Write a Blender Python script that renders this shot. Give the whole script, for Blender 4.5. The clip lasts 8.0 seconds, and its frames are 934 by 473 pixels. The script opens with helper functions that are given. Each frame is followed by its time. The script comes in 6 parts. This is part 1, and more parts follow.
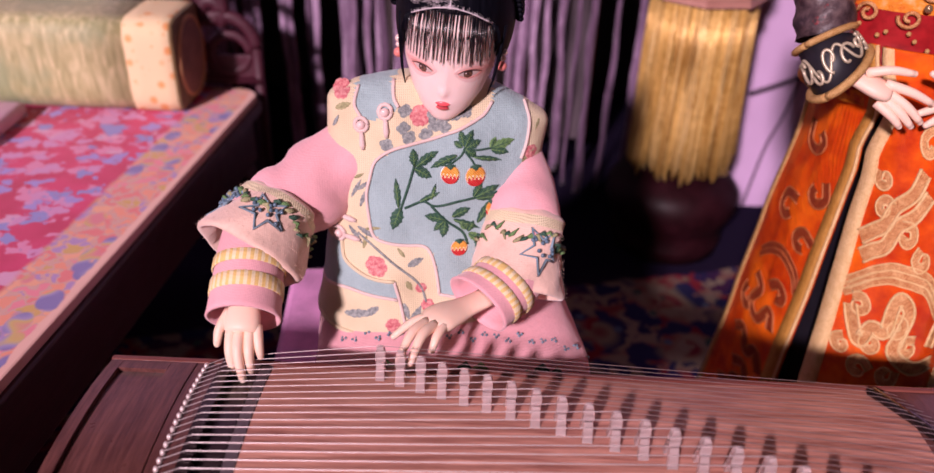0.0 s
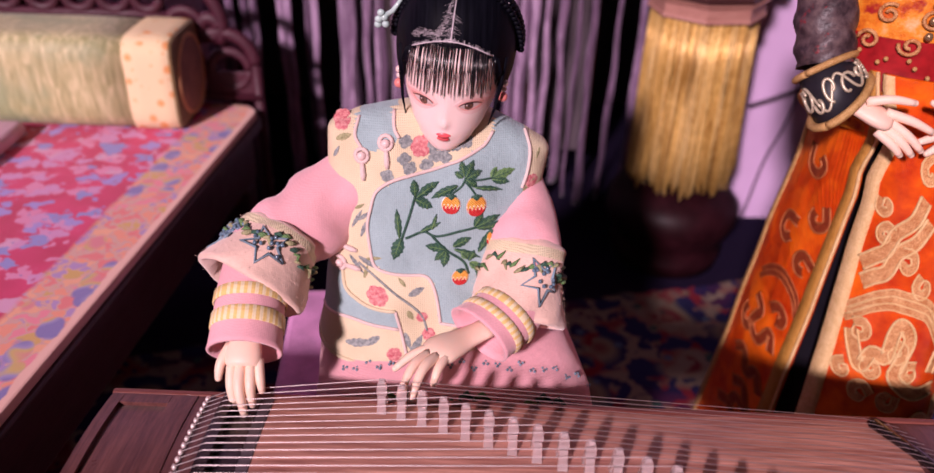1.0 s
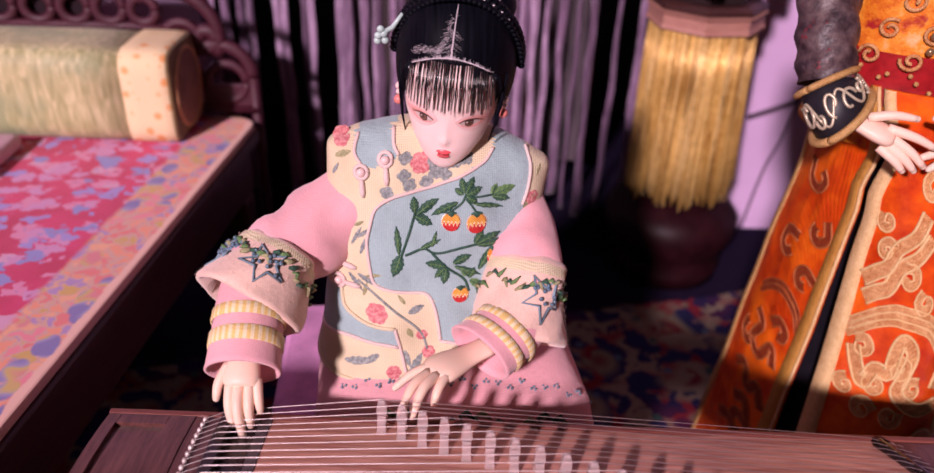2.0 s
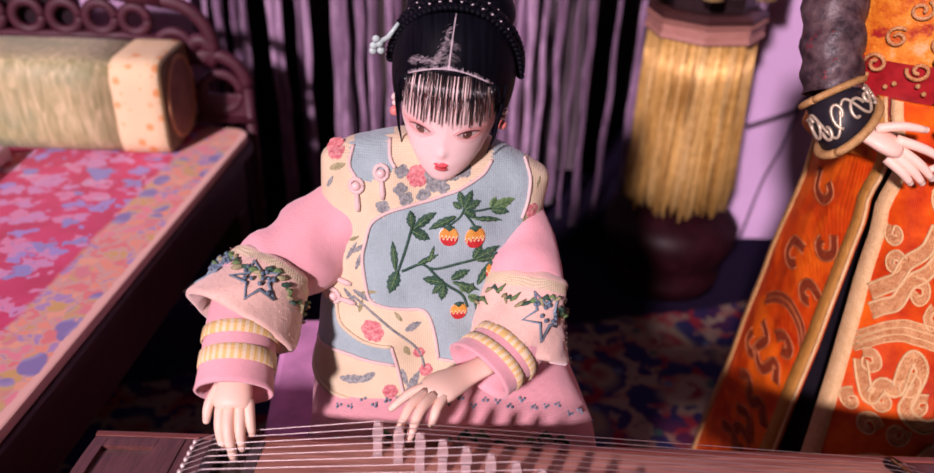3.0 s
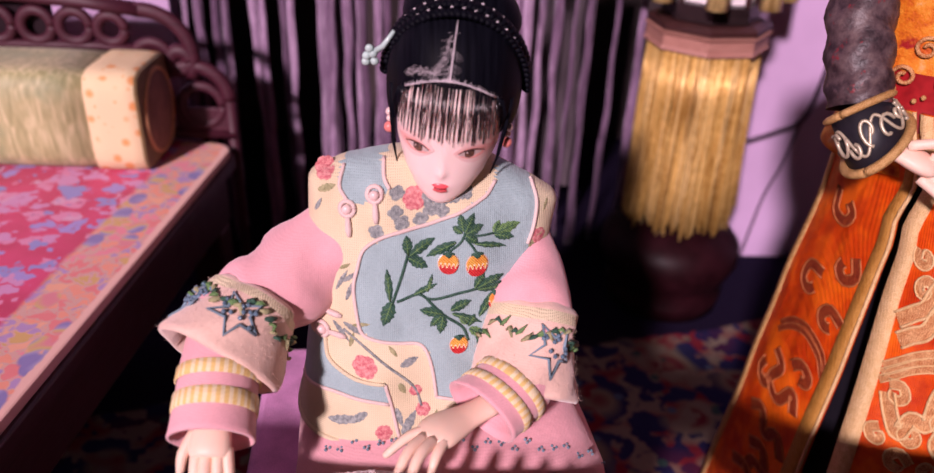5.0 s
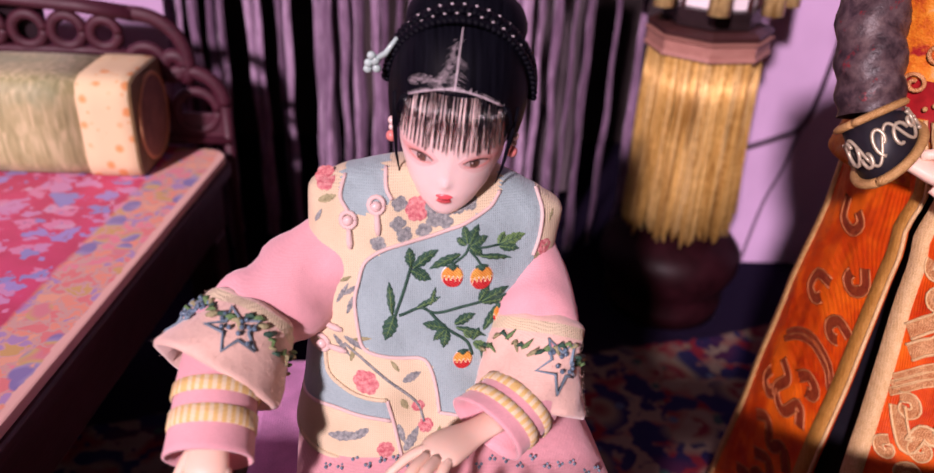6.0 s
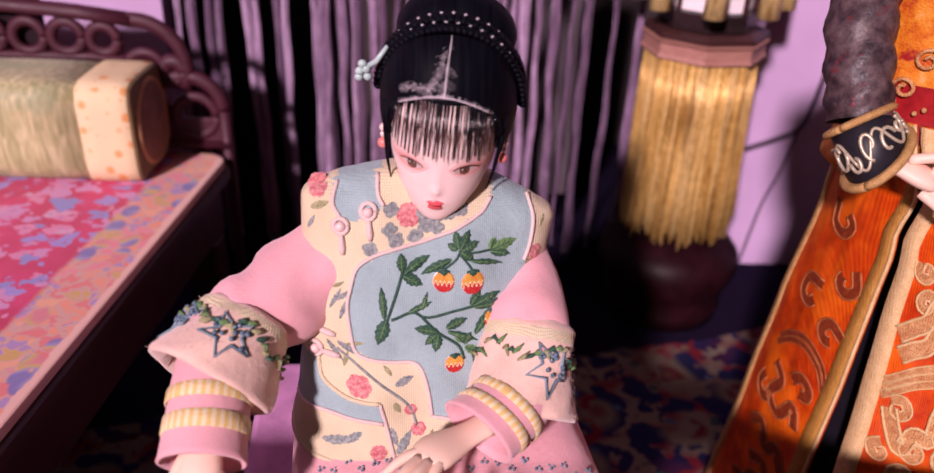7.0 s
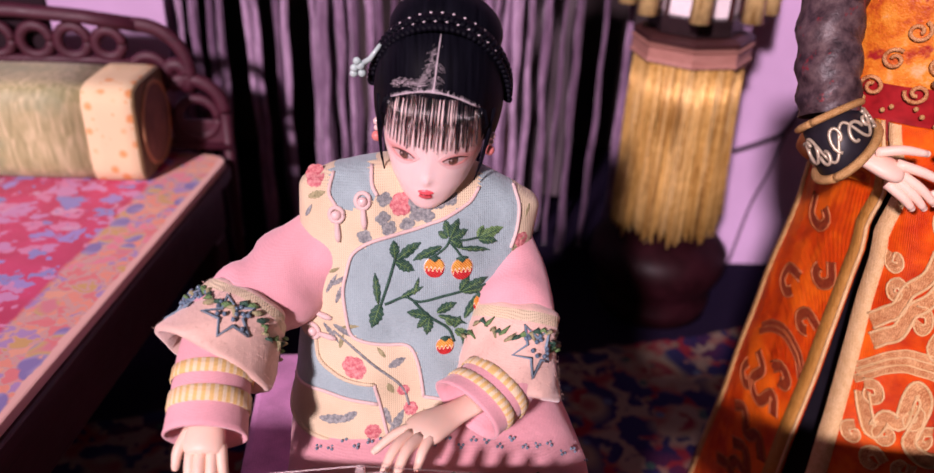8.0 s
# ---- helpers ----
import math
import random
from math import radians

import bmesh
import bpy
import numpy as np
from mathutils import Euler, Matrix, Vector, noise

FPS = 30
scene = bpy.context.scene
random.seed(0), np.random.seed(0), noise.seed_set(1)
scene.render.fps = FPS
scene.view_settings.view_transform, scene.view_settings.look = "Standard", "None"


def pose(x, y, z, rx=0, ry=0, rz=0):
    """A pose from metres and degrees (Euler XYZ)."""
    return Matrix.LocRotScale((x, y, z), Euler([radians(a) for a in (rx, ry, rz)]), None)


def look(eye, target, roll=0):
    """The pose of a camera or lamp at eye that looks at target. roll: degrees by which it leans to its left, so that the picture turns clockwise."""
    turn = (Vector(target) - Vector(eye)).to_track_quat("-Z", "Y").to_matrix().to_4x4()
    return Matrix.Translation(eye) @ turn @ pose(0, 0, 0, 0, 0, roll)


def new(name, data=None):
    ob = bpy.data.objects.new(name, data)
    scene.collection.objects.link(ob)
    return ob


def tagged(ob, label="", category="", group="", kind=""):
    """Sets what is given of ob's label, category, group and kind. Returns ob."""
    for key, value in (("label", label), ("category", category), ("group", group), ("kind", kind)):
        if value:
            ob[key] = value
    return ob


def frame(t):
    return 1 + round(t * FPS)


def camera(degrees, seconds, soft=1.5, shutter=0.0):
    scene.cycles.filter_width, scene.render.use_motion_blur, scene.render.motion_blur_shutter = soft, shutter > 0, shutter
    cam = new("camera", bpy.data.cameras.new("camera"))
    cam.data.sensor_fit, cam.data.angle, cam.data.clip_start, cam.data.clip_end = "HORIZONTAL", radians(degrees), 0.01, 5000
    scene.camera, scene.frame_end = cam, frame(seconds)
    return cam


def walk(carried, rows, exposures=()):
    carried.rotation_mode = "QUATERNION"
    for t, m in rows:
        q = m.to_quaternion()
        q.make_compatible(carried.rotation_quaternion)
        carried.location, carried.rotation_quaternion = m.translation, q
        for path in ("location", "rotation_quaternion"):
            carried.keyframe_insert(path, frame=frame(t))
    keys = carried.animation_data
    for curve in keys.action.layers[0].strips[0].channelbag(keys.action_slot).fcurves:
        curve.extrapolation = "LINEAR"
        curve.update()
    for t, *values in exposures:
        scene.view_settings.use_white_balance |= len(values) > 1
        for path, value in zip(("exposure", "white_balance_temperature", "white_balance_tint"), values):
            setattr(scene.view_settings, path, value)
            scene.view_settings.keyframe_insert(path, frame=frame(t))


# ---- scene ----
cam = camera(60.0, 8.0, soft=1.5)
cam.data.dof.use_dof = True
cam.data.dof.focus_distance = 0.280
cam.data.dof.aperture_fstop = 8.5
# seconds, x, y, z, yaw to the left, pitch, roll
ROWS = [
    (0.0, 0.00000, 0.00000, 0.29452, -0.935, -30.857, 2.051),
    (0.5, -0.00139, 0.00380, 0.30046, -1.123, -31.054, 2.141),
    (1.0, -0.00105, 0.00590, 0.30404, -1.029, -30.892, 1.967),
    (1.5, -0.00192, 0.00791, 0.30653, -1.184, -30.729, 2.006),
    (3.0, -0.00297, 0.01786, 0.30391, -1.553, -29.792, 1.997),
    (3.5, -0.00465, 0.02583, 0.30380, -1.999, -29.986, 2.196),
    (4.0, -0.00479, 0.03252, 0.30117, -2.139, -29.751, 2.174),
    (4.5, -0.00559, 0.03672, 0.29731, -2.373, -29.149, 2.280),
    (6.0, -0.01058, 0.04843, 0.29514, -3.170, -28.661, 2.673),
    (6.5, -0.01058, 0.04919, 0.29419, -3.244, -28.404, 2.664),
    (7.0, -0.00669, 0.04671, 0.29787, -2.849, -28.619, 2.328),
    (7.5, -0.00401, 0.03991, 0.29933, -2.678, -28.392, 2.152),
    (8.0, -0.00378, 0.03070, 0.29879, -2.853, -27.981, 2.261),
]


def aim(x, y, z, yaw, pitch, roll):
    a, p = radians(yaw), radians(pitch)
    ahead = Vector((-math.sin(a) * math.cos(p), math.cos(a) * math.cos(p), math.sin(p)))
    eye = Vector((x, y, z))
    return look(eye, eye + ahead, roll)


walk(cam, [(r[0], aim(*r[1:])) for r in ROWS])

# ---- light: low sun through the added wall opening behind the camera, weak sky ----
SUN_WAY = Vector((0.337, 0.768, -0.438)).normalized()
world = bpy.data.worlds.new("world")
scene.world = world
world.use_nodes = True
wn = world.node_tree
sky = wn.nodes.new("ShaderNodeTexSky")
sky.sky_type = "NISHITA"
sky.sun_disc = False
sky.sun_elevation = math.asin(-SUN_WAY.z)
sky.sun_rotation = math.atan2(-SUN_WAY.x, -SUN_WAY.y)
wn.links.new(sky.outputs[0], wn.nodes["Background"].inputs[0])
wn.nodes["Background"].inputs[1].default_value = 0.025
sun = new("sun", bpy.data.lights.new("sun", "SUN"))
sun.data.energy, sun.data.angle, sun.data.color = 4.4, radians(4.0), (1.0, 0.755, 0.865)
sun.matrix_world = look((0, 0, 0), SUN_WAY)
scene.view_settings.exposure = 0.18


# ---- materials ----
class Nodes:
    """A small builder for node materials in object coordinates."""

    def __init__(self, name, rough=0.6, metal=0.0, spec=0.4):
        self.m = bpy.data.materials.new(name)
        self.m.use_nodes = True
        self.t = self.m.node_tree
        self.b = self.t.nodes["Principled BSDF"]
        self.b.inputs["Roughness"].default_value = rough
        self.b.inputs["Metallic"].default_value = metal
        self.b.inputs["Specular IOR Level"].default_value = spec
        self.co = self.t.nodes.new("ShaderNodeTexCoord").outputs["Object"]

    def add(self, kind):
        return self.t.nodes.new(kind)

    def link(self, a, b):
        self.t.links.new(a, b)

    def mapped(self, scale=(1, 1, 1), turn=(0, 0, 0), shift=(0, 0, 0)):
        n = self.add("ShaderNodeMapping")
        n.inputs["Scale"].default_value = scale
        n.inputs["Rotation"].default_value = [radians(a) for a in turn]
        n.inputs["Location"].default_value = shift
        self.link(self.co, n.inputs[0])
        return n.outputs[0]

    def noise(self, scale, detail=3, rough=0.55, co=None, distort=0.0):
        n = self.add("ShaderNodeTexNoise")
        n.inputs["Scale"].default_value = scale
        n.inputs["Detail"].default_value = detail
        n.inputs["Roughness"].default_value = rough
        n.inputs["Distortion"].default_value = distort
        self.link(co or self.co, n.inputs["Vector"])
        return n.outputs[0]

    def voronoi(self, scale, feature="F1", co=None, rand=1.0, out=0):
        n = self.add("ShaderNodeTexVoronoi")
        n.feature = feature
        n.inputs["Scale"].default_value = scale
        n.inputs["Randomness"].default_value = rand
        self.link(co or self.co, n.inputs["Vector"])
        return n.outputs[out]

    def wave(self, scale, direction="X", distort=0.0, co=None, detail=2.0, dscale=1.0):
        n = self.add("ShaderNodeTexWave")
        n.bands_direction = direction
        n.inputs["Scale"].default_value = scale
        n.inputs["Distortion"].default_value = distort
        n.inputs["Detail"].default_value = detail
        n.inputs["Detail Scale"].default_value = dscale
        self.link(co or self.co, n.inputs["Vector"])
        return n.outputs[1]

    def ramp(self, fac, stops, hard=False):
        n = self.add("ShaderNodeValToRGB")
        r = n.color_ramp
        if hard:
            r.interpolation = "CONSTANT"
        while len(r.elements) < len(stops):
            r.elements.new(0.5)
        for e, (p, c) in zip(r.elements, stops):
            e.position, e.color = p, (*c, 1)
        self.link(fac, n.inputs[0])
        return n.outputs[0]

    def mask(self, fac, lo, hi):
        n = self.add("ShaderNodeMapRange")
        n.interpolation_type = "SMOOTHSTEP"
        n.inputs["From Min"].default_value = lo
        n.inputs["From Max"].default_value = hi
        self.link(fac, n.inputs["Value"])
        return n.outputs[0]

    def mix(self, fac, a, b, blend="MIX"):
        n = self.add("ShaderNodeMix")
        n.data_type, n.blend_type = "RGBA", blend
        for v, i in ((fac, 0), (a, 6), (b, 7)):
            if isinstance(v, (tuple, list)):
                n.inputs[i].default_value = (*v, 1)
            elif isinstance(v, (int, float)):
                n.inputs[i].default_value = v
            else:
                self.link(v, n.inputs[i])
        return n.outputs[2]

    def math(self, op, a, b=0.0):
        n = self.add("ShaderNodeMath")
        n.operation = op
        for v, i in ((a, 0), (b, 1)):
            if isinstance(v, (int, float)):
                n.inputs[i].default_value = v
            else:
                self.link(v, n.inputs[i])
        return n.outputs[0]

    def axis(self, n):
        s = self.add("ShaderNodeSeparateXYZ")
        self.link(self.co, s.inputs[0])
        return s.outputs[n]

    def colour(self, c):
        if isinstance(c, (tuple, list)):
            self.b.inputs["Base Color"].default_value = (*c, 1)
        else:
            self.link(c, self.b.inputs["Base Color"])
        return self

    def roughness(self, fac, lo, hi):
        n = self.add("ShaderNodeMapRange")
        n.inputs["To Min"].default_value, n.inputs["To Max"].default_value = lo, hi
        self.link(fac, n.inputs["Value"])
        self.link(n.outputs[0], self.b.inputs["Roughness"])
        return self

    def bump(self, height, strength=0.3, dist=0.0003):
        n = self.add("ShaderNodeBump")
        n.inputs["Strength"].default_value = strength
        n.inputs["Distance"].default_value = dist
        self.link(height, n.inputs["Height"])
        self.link(n.outputs[0], self.b.inputs["Normal"])
        return self

    def sheen(self, w, tint=(1, 1, 1)):
        self.b.inputs["Sheen Weight"].default_value = w
        self.b.inputs["Sheen Roughness"].default_value = 0.5
        self.b.inputs["Sheen Tint"].default_value = (*tint, 1)
        return self


def weave(n, pitch=0.0005):
    """Crossing threads as height."""
    k = 2 * math.pi / 20 / pitch
    a = n.wave(k, "X", 0.6, None, 1.0, 0.02)
    b = n.wave(k, "Z", 0.6, None, 1.0, 0.02)
    return n.math("ADD", a, b)


def cloth(name, base, vary=0.12, rough=0.85, pitch=0.0005, sheen=0.15, bump=0.35, thread=0.15):
    n = Nodes(name, rough, spec=0.2)
    big = n.noise(60, 4)
    fine = n.noise(1500, 2)
    dark = tuple(c * (1 - 2.2 * vary) for c in base)
    light = tuple(min(1, c * (1 + vary)) for c in base)
    c = n.ramp(big, [(0.3, dark), (0.7, light)])
    c = n.mix(0.25, c, n.ramp(fine, [(0.35, dark), (0.65, light)]))
    w = weave(n, pitch * 1.35)
    c = n.mix(thread, c, n.ramp(n.math("MULTIPLY", w, 0.5), [(0.15, tuple(v * 0.72 for v in base)), (0.75, light)]))
    n.colour(c)
    n.bump(n.math("ADD", n.math("MULTIPLY", w, 3 * thread), n.math("MULTIPLY", n.noise(260, 4), 3.0)), bump * 1.3, 0.0002)
    return n.sheen(sheen).m


def plain(name, base, rough=0.5, metal=0.0, vary=0.1, scale=200, spec=0.4):
    n = Nodes(name, rough, metal, spec)
    f = n.noise(scale, 4)
    n.colour(n.ramp(f, [(0.3, tuple(c * (1 - 1.5 * vary) for c in base)), (0.7, tuple(min(1, c * (1 + vary)) for c in base))]))
    n.roughness(f, max(0.02, rough - 0.1), min(1, rough + 0.1))
    return n.bump(n.noise(scale * 8, 2), 0.1, 0.0001).m


def wood(name, dark, light, along="X", rough=0.4, grain=1.0):
    n = Nodes(name, rough)
    s = {"X": (0.06, 1, 1), "Y": (1, 0.06, 1), "Z": (1, 1, 0.06)}[along]
    co = n.mapped(s)
    g = n.noise(420 * grain, 6, 0.65, co, 0.6)
    fine = n.noise(1600 * grain, 3, 0.6, co)
    c = n.ramp(g, [(0.28, dark), (0.52, tuple((a + b) / 2 for a, b in zip(dark, light))), (0.72, light)])
    c = n.mix(0.35, c, n.ramp(fine, [(0.35, dark), (0.65, light)]))
    n.colour(c).roughness(n.noise(90, 3), rough - 0.12, rough + 0.15)
    return n.bump(n.math("ADD", g, fine), 0.35, 0.0002).m


def carpet_material():
    n = Nodes("carpet_navy_floral", 1.0, spec=0.0)
    wob = n.noise(26, 3, 0.6)
    cell = n.voronoi(21, "SMOOTH_F1")
    base = n.ramp(cell, [(0.0, (0.30, 0.16, 0.11)), (0.14, (0.20, 0.02, 0.03)), (0.24, (0.30, 0.25, 0.16)), (0.32, (0.02, 0.03, 0.10)),
                         (0.46, (0.015, 0.02, 0.09)), (0.6, (0.13, 0.012, 0.03)), (0.72, (0.02, 0.03, 0.12))])
    vine = n.mask(n.math("ABSOLUTE", n.math("SUBTRACT", wob, 0.5)), 0.055, 0.03)
    c = n.mix(vine, base, n.ramp(n.noise(40, 1), [(0.4, (0.26, 0.02, 0.03)), (0.55, (0.30, 0.24, 0.17))]))
    small = n.voronoi(60, "F1")
    c = n.mix(n.mask(small, 0.22, 0.15), c, n.ramp(n.noise(33, 1), [(0.42, (0.10, 0.16, 0.24)), (0.5, (0.32, 0.2, 0.12)), (0.6, (0.05, 0.12, 0.10))]))
    # plain navy field towards the wall
    y, x = n.axis(1), n.axis(0)
    edge = n.math("ADD", n.math("ADD", y, n.math("MULTIPLY", x, -0.25)), n.math("MULTIPLY", wob, 0.02))
    c = n.mix(n.mask(edge, 0.478, 0.482), c, n.ramp(n.noise(300, 2), [(0.3, (0.003, 0.0035, 0.018)), (0.7, (0.006, 0.006, 0.030))]))
    c = n.mix(0.45, c, n.ramp(n.noise(900, 2), [(0.3, (0.0, 0.0, 0.002)), (0.7, (0.05, 0.03, 0.045))]))
    n.colour(c).bump(n.noise(2500, 2), 0.6, 0.0006)
    return n.m


def bedspread_material():
    n = Nodes("bedspread_crimson_floral", 0.6, spec=0.35)
    warp = n.noise(70, 3, 0.6)
    field = n.ramp(n.noise(30, 2), [(0.35, (0.50, 0.012, 0.09)), (0.65, (0.66, 0.03, 0.15))])
    co = n.add("ShaderNodeVectorMath")
    co.operation = "ADD"
    n.link(n.mapped((1.0, 1.25, 1)), co.inputs[0])
    off = n.add("ShaderNodeTexNoise")
    off.inputs["Scale"].default_value = 130
    n.link(n.co, off.inputs["Vector"])
    sc = n.add("ShaderNodeVectorMath")
    sc.operation = "SCALE"
    sc.inputs["Scale"].default_value = 0.020
    n.link(off.outputs[1], sc.inputs[0])
    n.link(sc.outputs[0], co.inputs[1])
    cell = n.voronoi(76, "F1", co.outputs[0])
    hue = n.add("ShaderNodeTexVoronoi")
    hue.inputs["Scale"].default_value = 76
    n.link(co.outputs[0], hue.inputs["Vector"])
    sep = n.add("ShaderNodeSeparateColor")
    n.link(hue.outputs[1], sep.inputs[0])
    petals = n.ramp(sep.outputs[0], [(0.0, (0.62, 0.27, 0.5)), (0.25, (0.36, 0.27, 0.62)), (0.45, (0.7, 0.24, 0.42)), (0.68, (0.28, 0.26, 0.58)), (0.86, (0.66, 0.33, 0.5))], hard=True)
    petals = n.mix(n.mask(cell, 0.16, 0.10), petals, n.ramp(sep.outputs[1], [(0.3, (0.55, 0.06, 0.16)), (0.6, (0.30, 0.22, 0.50))]))
    c = n.mix(n.mask(cell, 0.53, 0.44), field, petals)
    # scroll border along the open edge
    edge = n.math("ADD", n.axis(0), n.math("MULTIPLY", warp, 0.006))
    mosaic = n.add("ShaderNodeTexVoronoi")
    mosaic.inputs["Scale"].default_value = 105
    n.link(co.outputs[0], mosaic.inputs["Vector"])
    msep = n.add("ShaderNodeSeparateColor")
    n.link(mosaic.outputs[1], msep.inputs[0])
    bc = n.ramp(msep.outputs[0], [(0.0, (0.80, 0.30, 0.20)), (0.28, (0.74, 0.20, 0.20)), (0.42, (0.80, 0.38, 0.24)), (0.56, (0.42, 0.26, 0.50)), (0.72, (0.62, 0.38, 0.12)), (0.84, (0.78, 0.24, 0.30))], hard=True)
    bc = n.mix(n.mask(n.voronoi(105, "DISTANCE_TO_EDGE", co.outputs[0]), 0.10, 0.05), bc, (0.64, 0.36, 0.31))
    tint = n.voronoi(75, "F1", n.mapped((1, 0.7, 1), (0, 0, 30)))
    bc = n.mix(n.mask(tint, 0.42, 0.33), bc, n.ramp(n.noise(60, 1), [(0.40, (0.22, 0.18, 0.42)), (0.50, (0.34, 0.28, 0.50)), (0.56, (0.60, 0.42, 0.14)), (0.64, (0.68, 0.22, 0.26))]))
    c = n.mix(n.mask(edge, -0.031, -0.027), c, bc)
    c = n.mix(n.mask(edge, -0.0020, -0.0008), c, (0.80, 0.48, 0.40))
    n.colour(c).bump(weave(n, 0.0006), 0.3, 0.00015)
    return n.sheen(0.2).m


def brocade_green():
    n = Nodes("brocade_pale_green", 0.45, spec=0.4)
    big = n.noise(26, 3)
    def blades(turn, shift):
        return n.noise(300, 2, 0.5, n.mapped((1, 1, 0.16), (0, turn, 0), (shift, 0, 0)), 0.4)
    leaf = n.mix(n.mask(n.noise(34, 2), 0.47, 0.53), blades(48, 0.0), blades(-40, 0.3))
    c = n.ramp(leaf, [(0.34, (0.33, 0.31, 0.14)), (0.5, (0.46, 0.42, 0.21)), (0.66, (0.62, 0.55, 0.31))])
    c = n.mix(n.math("MULTIPLY", n.mask(big, 0.46, 0.66), 0.75), c, (0.27, 0.32, 0.17))
    n.colour(c).bump(n.math("ADD", leaf, weave(n, 0.0006)), 0.25, 0.0002)
    return n.sheen(0.2).m


def dotted_cream():
    n = Nodes("cream_with_orange_dots", 0.7, spec=0.3)
    cell = n.voronoi(92, "F1", n.mapped((1, 1, 1), (0, 45, 0)), 0.35)
    fine = n.voronoi(170, "F1")
    c = n.mix(n.mask(fine, 0.2, 0.14), (0.76, 0.60, 0.36), (0.74, 0.46, 0.22))
    c = n.mix(n.mask(cell, 0.34, 0.18), c, (0.75, 0.34, 0.12))
    return n.colour(c).bump(weave(n), 0.3, 0.0002).m


def strand_material():
    """Silky cord: threads and cords differ in depth of colour."""
    n = Nodes("mauve_silk_cord", 0.5, spec=0.3)
    thread = n.noise(1100, 3, 0.6, n.mapped((1, 1, 0.05)), 0.3)
    cord = n.add("ShaderNodeObjectInfo").outputs["Random"]
    f = n.math("ADD", n.math("MULTIPLY", thread, 0.75), n.math("MULTIPLY", cord, 0.3))
    # light and dark tones along the cord also stand in for shading of its folds
    c = n.ramp(f, [(0.32, (0.060, 0.030, 0.058)), (0.55, (0.20, 0.115, 0.20)), (0.78, (0.54, 0.37, 0.54))])
    c = n.mix(n.math("MULTIPLY", n.mask(n.noise(60, 3, 0.6, n.mapped((1, 1, 0.3))), 0.45, 0.65), 0.6), c, (0.075, 0.036, 0.075))
    return n.colour(c).bump(thread, 0.6, 0.0005).sheen(0.3).m


MAT = {}
MAT["lilac"] = plain("lilac_wall_fabric", (0.54, 0.36, 0.57), 0.8, vary=0.06, scale=14)
MAT["room"] = plain("room_plaster", (0.13, 0.10, 0.125), 0.9, vary=0.06, scale=5)
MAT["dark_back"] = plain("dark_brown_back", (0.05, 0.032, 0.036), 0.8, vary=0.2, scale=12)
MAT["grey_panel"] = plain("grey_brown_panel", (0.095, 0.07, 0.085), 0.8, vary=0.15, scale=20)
MAT["carpet"] = carpet_material()
MAT["bedspread"] = bedspread_material()
MAT["bed_wood"] = wood("dark_red_wood", (0.025, 0.008, 0.009), (0.07, 0.02, 0.022), "Y", 0.4)
MAT["rail_wood"] = wood("carved_red_wood", (0.030, 0.004, 0.011), (0.078, 0.013, 0.028), "X", 0.55)
MAT["rail_back"] = plain("near_black_board", (0.016, 0.006, 0.010), 0.7, vary=0.2, scale=40, spec=0.15)
MAT["green_brocade"] = brocade_green()
MAT["dotted"] = dotted_cream()
MAT["pillow_trim"] = plain("peach_piping", (0.66, 0.36, 0.18), 0.6)
MAT["end_cloth"] = cloth("olive_brown_brocade", (0.25, 0.17, 0.075), 0.2, 0.6, 0.0007)
MAT["pillow_end"] = plain("brown_rose_medallion", (0.30, 0.16, 0.12), 0.7, vary=0.2, scale=90)
MAT["strand"] = strand_material()
MAT["zither_top"] = wood("paulownia_soundboard", (0.24, 0.065, 0.045), (0.84, 0.43, 0.33), "X", 0.34, 0.6)
MAT["zither_dark"] = wood("dark_rosewood", (0.045, 0.014, 0.014), (0.19, 0.072, 0.062), "Y", 0.30, 0.6)
MAT["zither_edge"] = wood("red_rosewood_edge", (0.12, 0.03, 0.025), (0.22, 0.07, 0.055), "X", 0.3)
MAT["black_lacquer"] = plain("black_lacquer", (0.02, 0.012, 0.013), 0.22, vary=0.2)
MAT["grey_strip"] = plain("grey_lacquer_strip", (0.10, 0.075, 0.085), 0.35)
MAT["string"] = plain("silver_wound_string", (0.50, 0.42, 0.42), 0.42, 0.5, 0.05)
# same string, its colour dulled to stand in for weaker light past the bridges
MAT["string_dim"] = plain("wound_string_dimmed", (0.42, 0.33, 0.33), 0.35, 0.7, 0.05)
MAT["pin"] = plain("pale_pin", (0.75, 0.62, 0.60), 0.3, 0.3)


def fringe_material():
    n = Nodes("gold_thread", 0.36, 0.3)
    g = n.add("ShaderNodeNewGeometry")
    c = n.ramp(g.outputs["Random Per Island"], [(0.0, (0.22, 0.09, 0.012)), (0.35, (0.55, 0.31, 0.07)), (0.75, (0.78, 0.51, 0.16)), (1.0, (0.90, 0.70, 0.34))])
    c = n.mix(0.4, c, n.ramp(n.noise(300, 3), [(0.35, (0.34, 0.17, 0.03)), (0.65, (0.82, 0.56, 0.20))]))
    # dark brown streaks paint the shaded gaps between clumps of thread
    streak = n.noise(170, 4, 0.65, n.mapped((1, 1, 0.12)))
    n.colour(n.mix(n.math("MULTIPLY", n.mask(streak, 0.52, 0.66), 0.75), c, (0.26, 0.12, 0.02)))
    return n.m


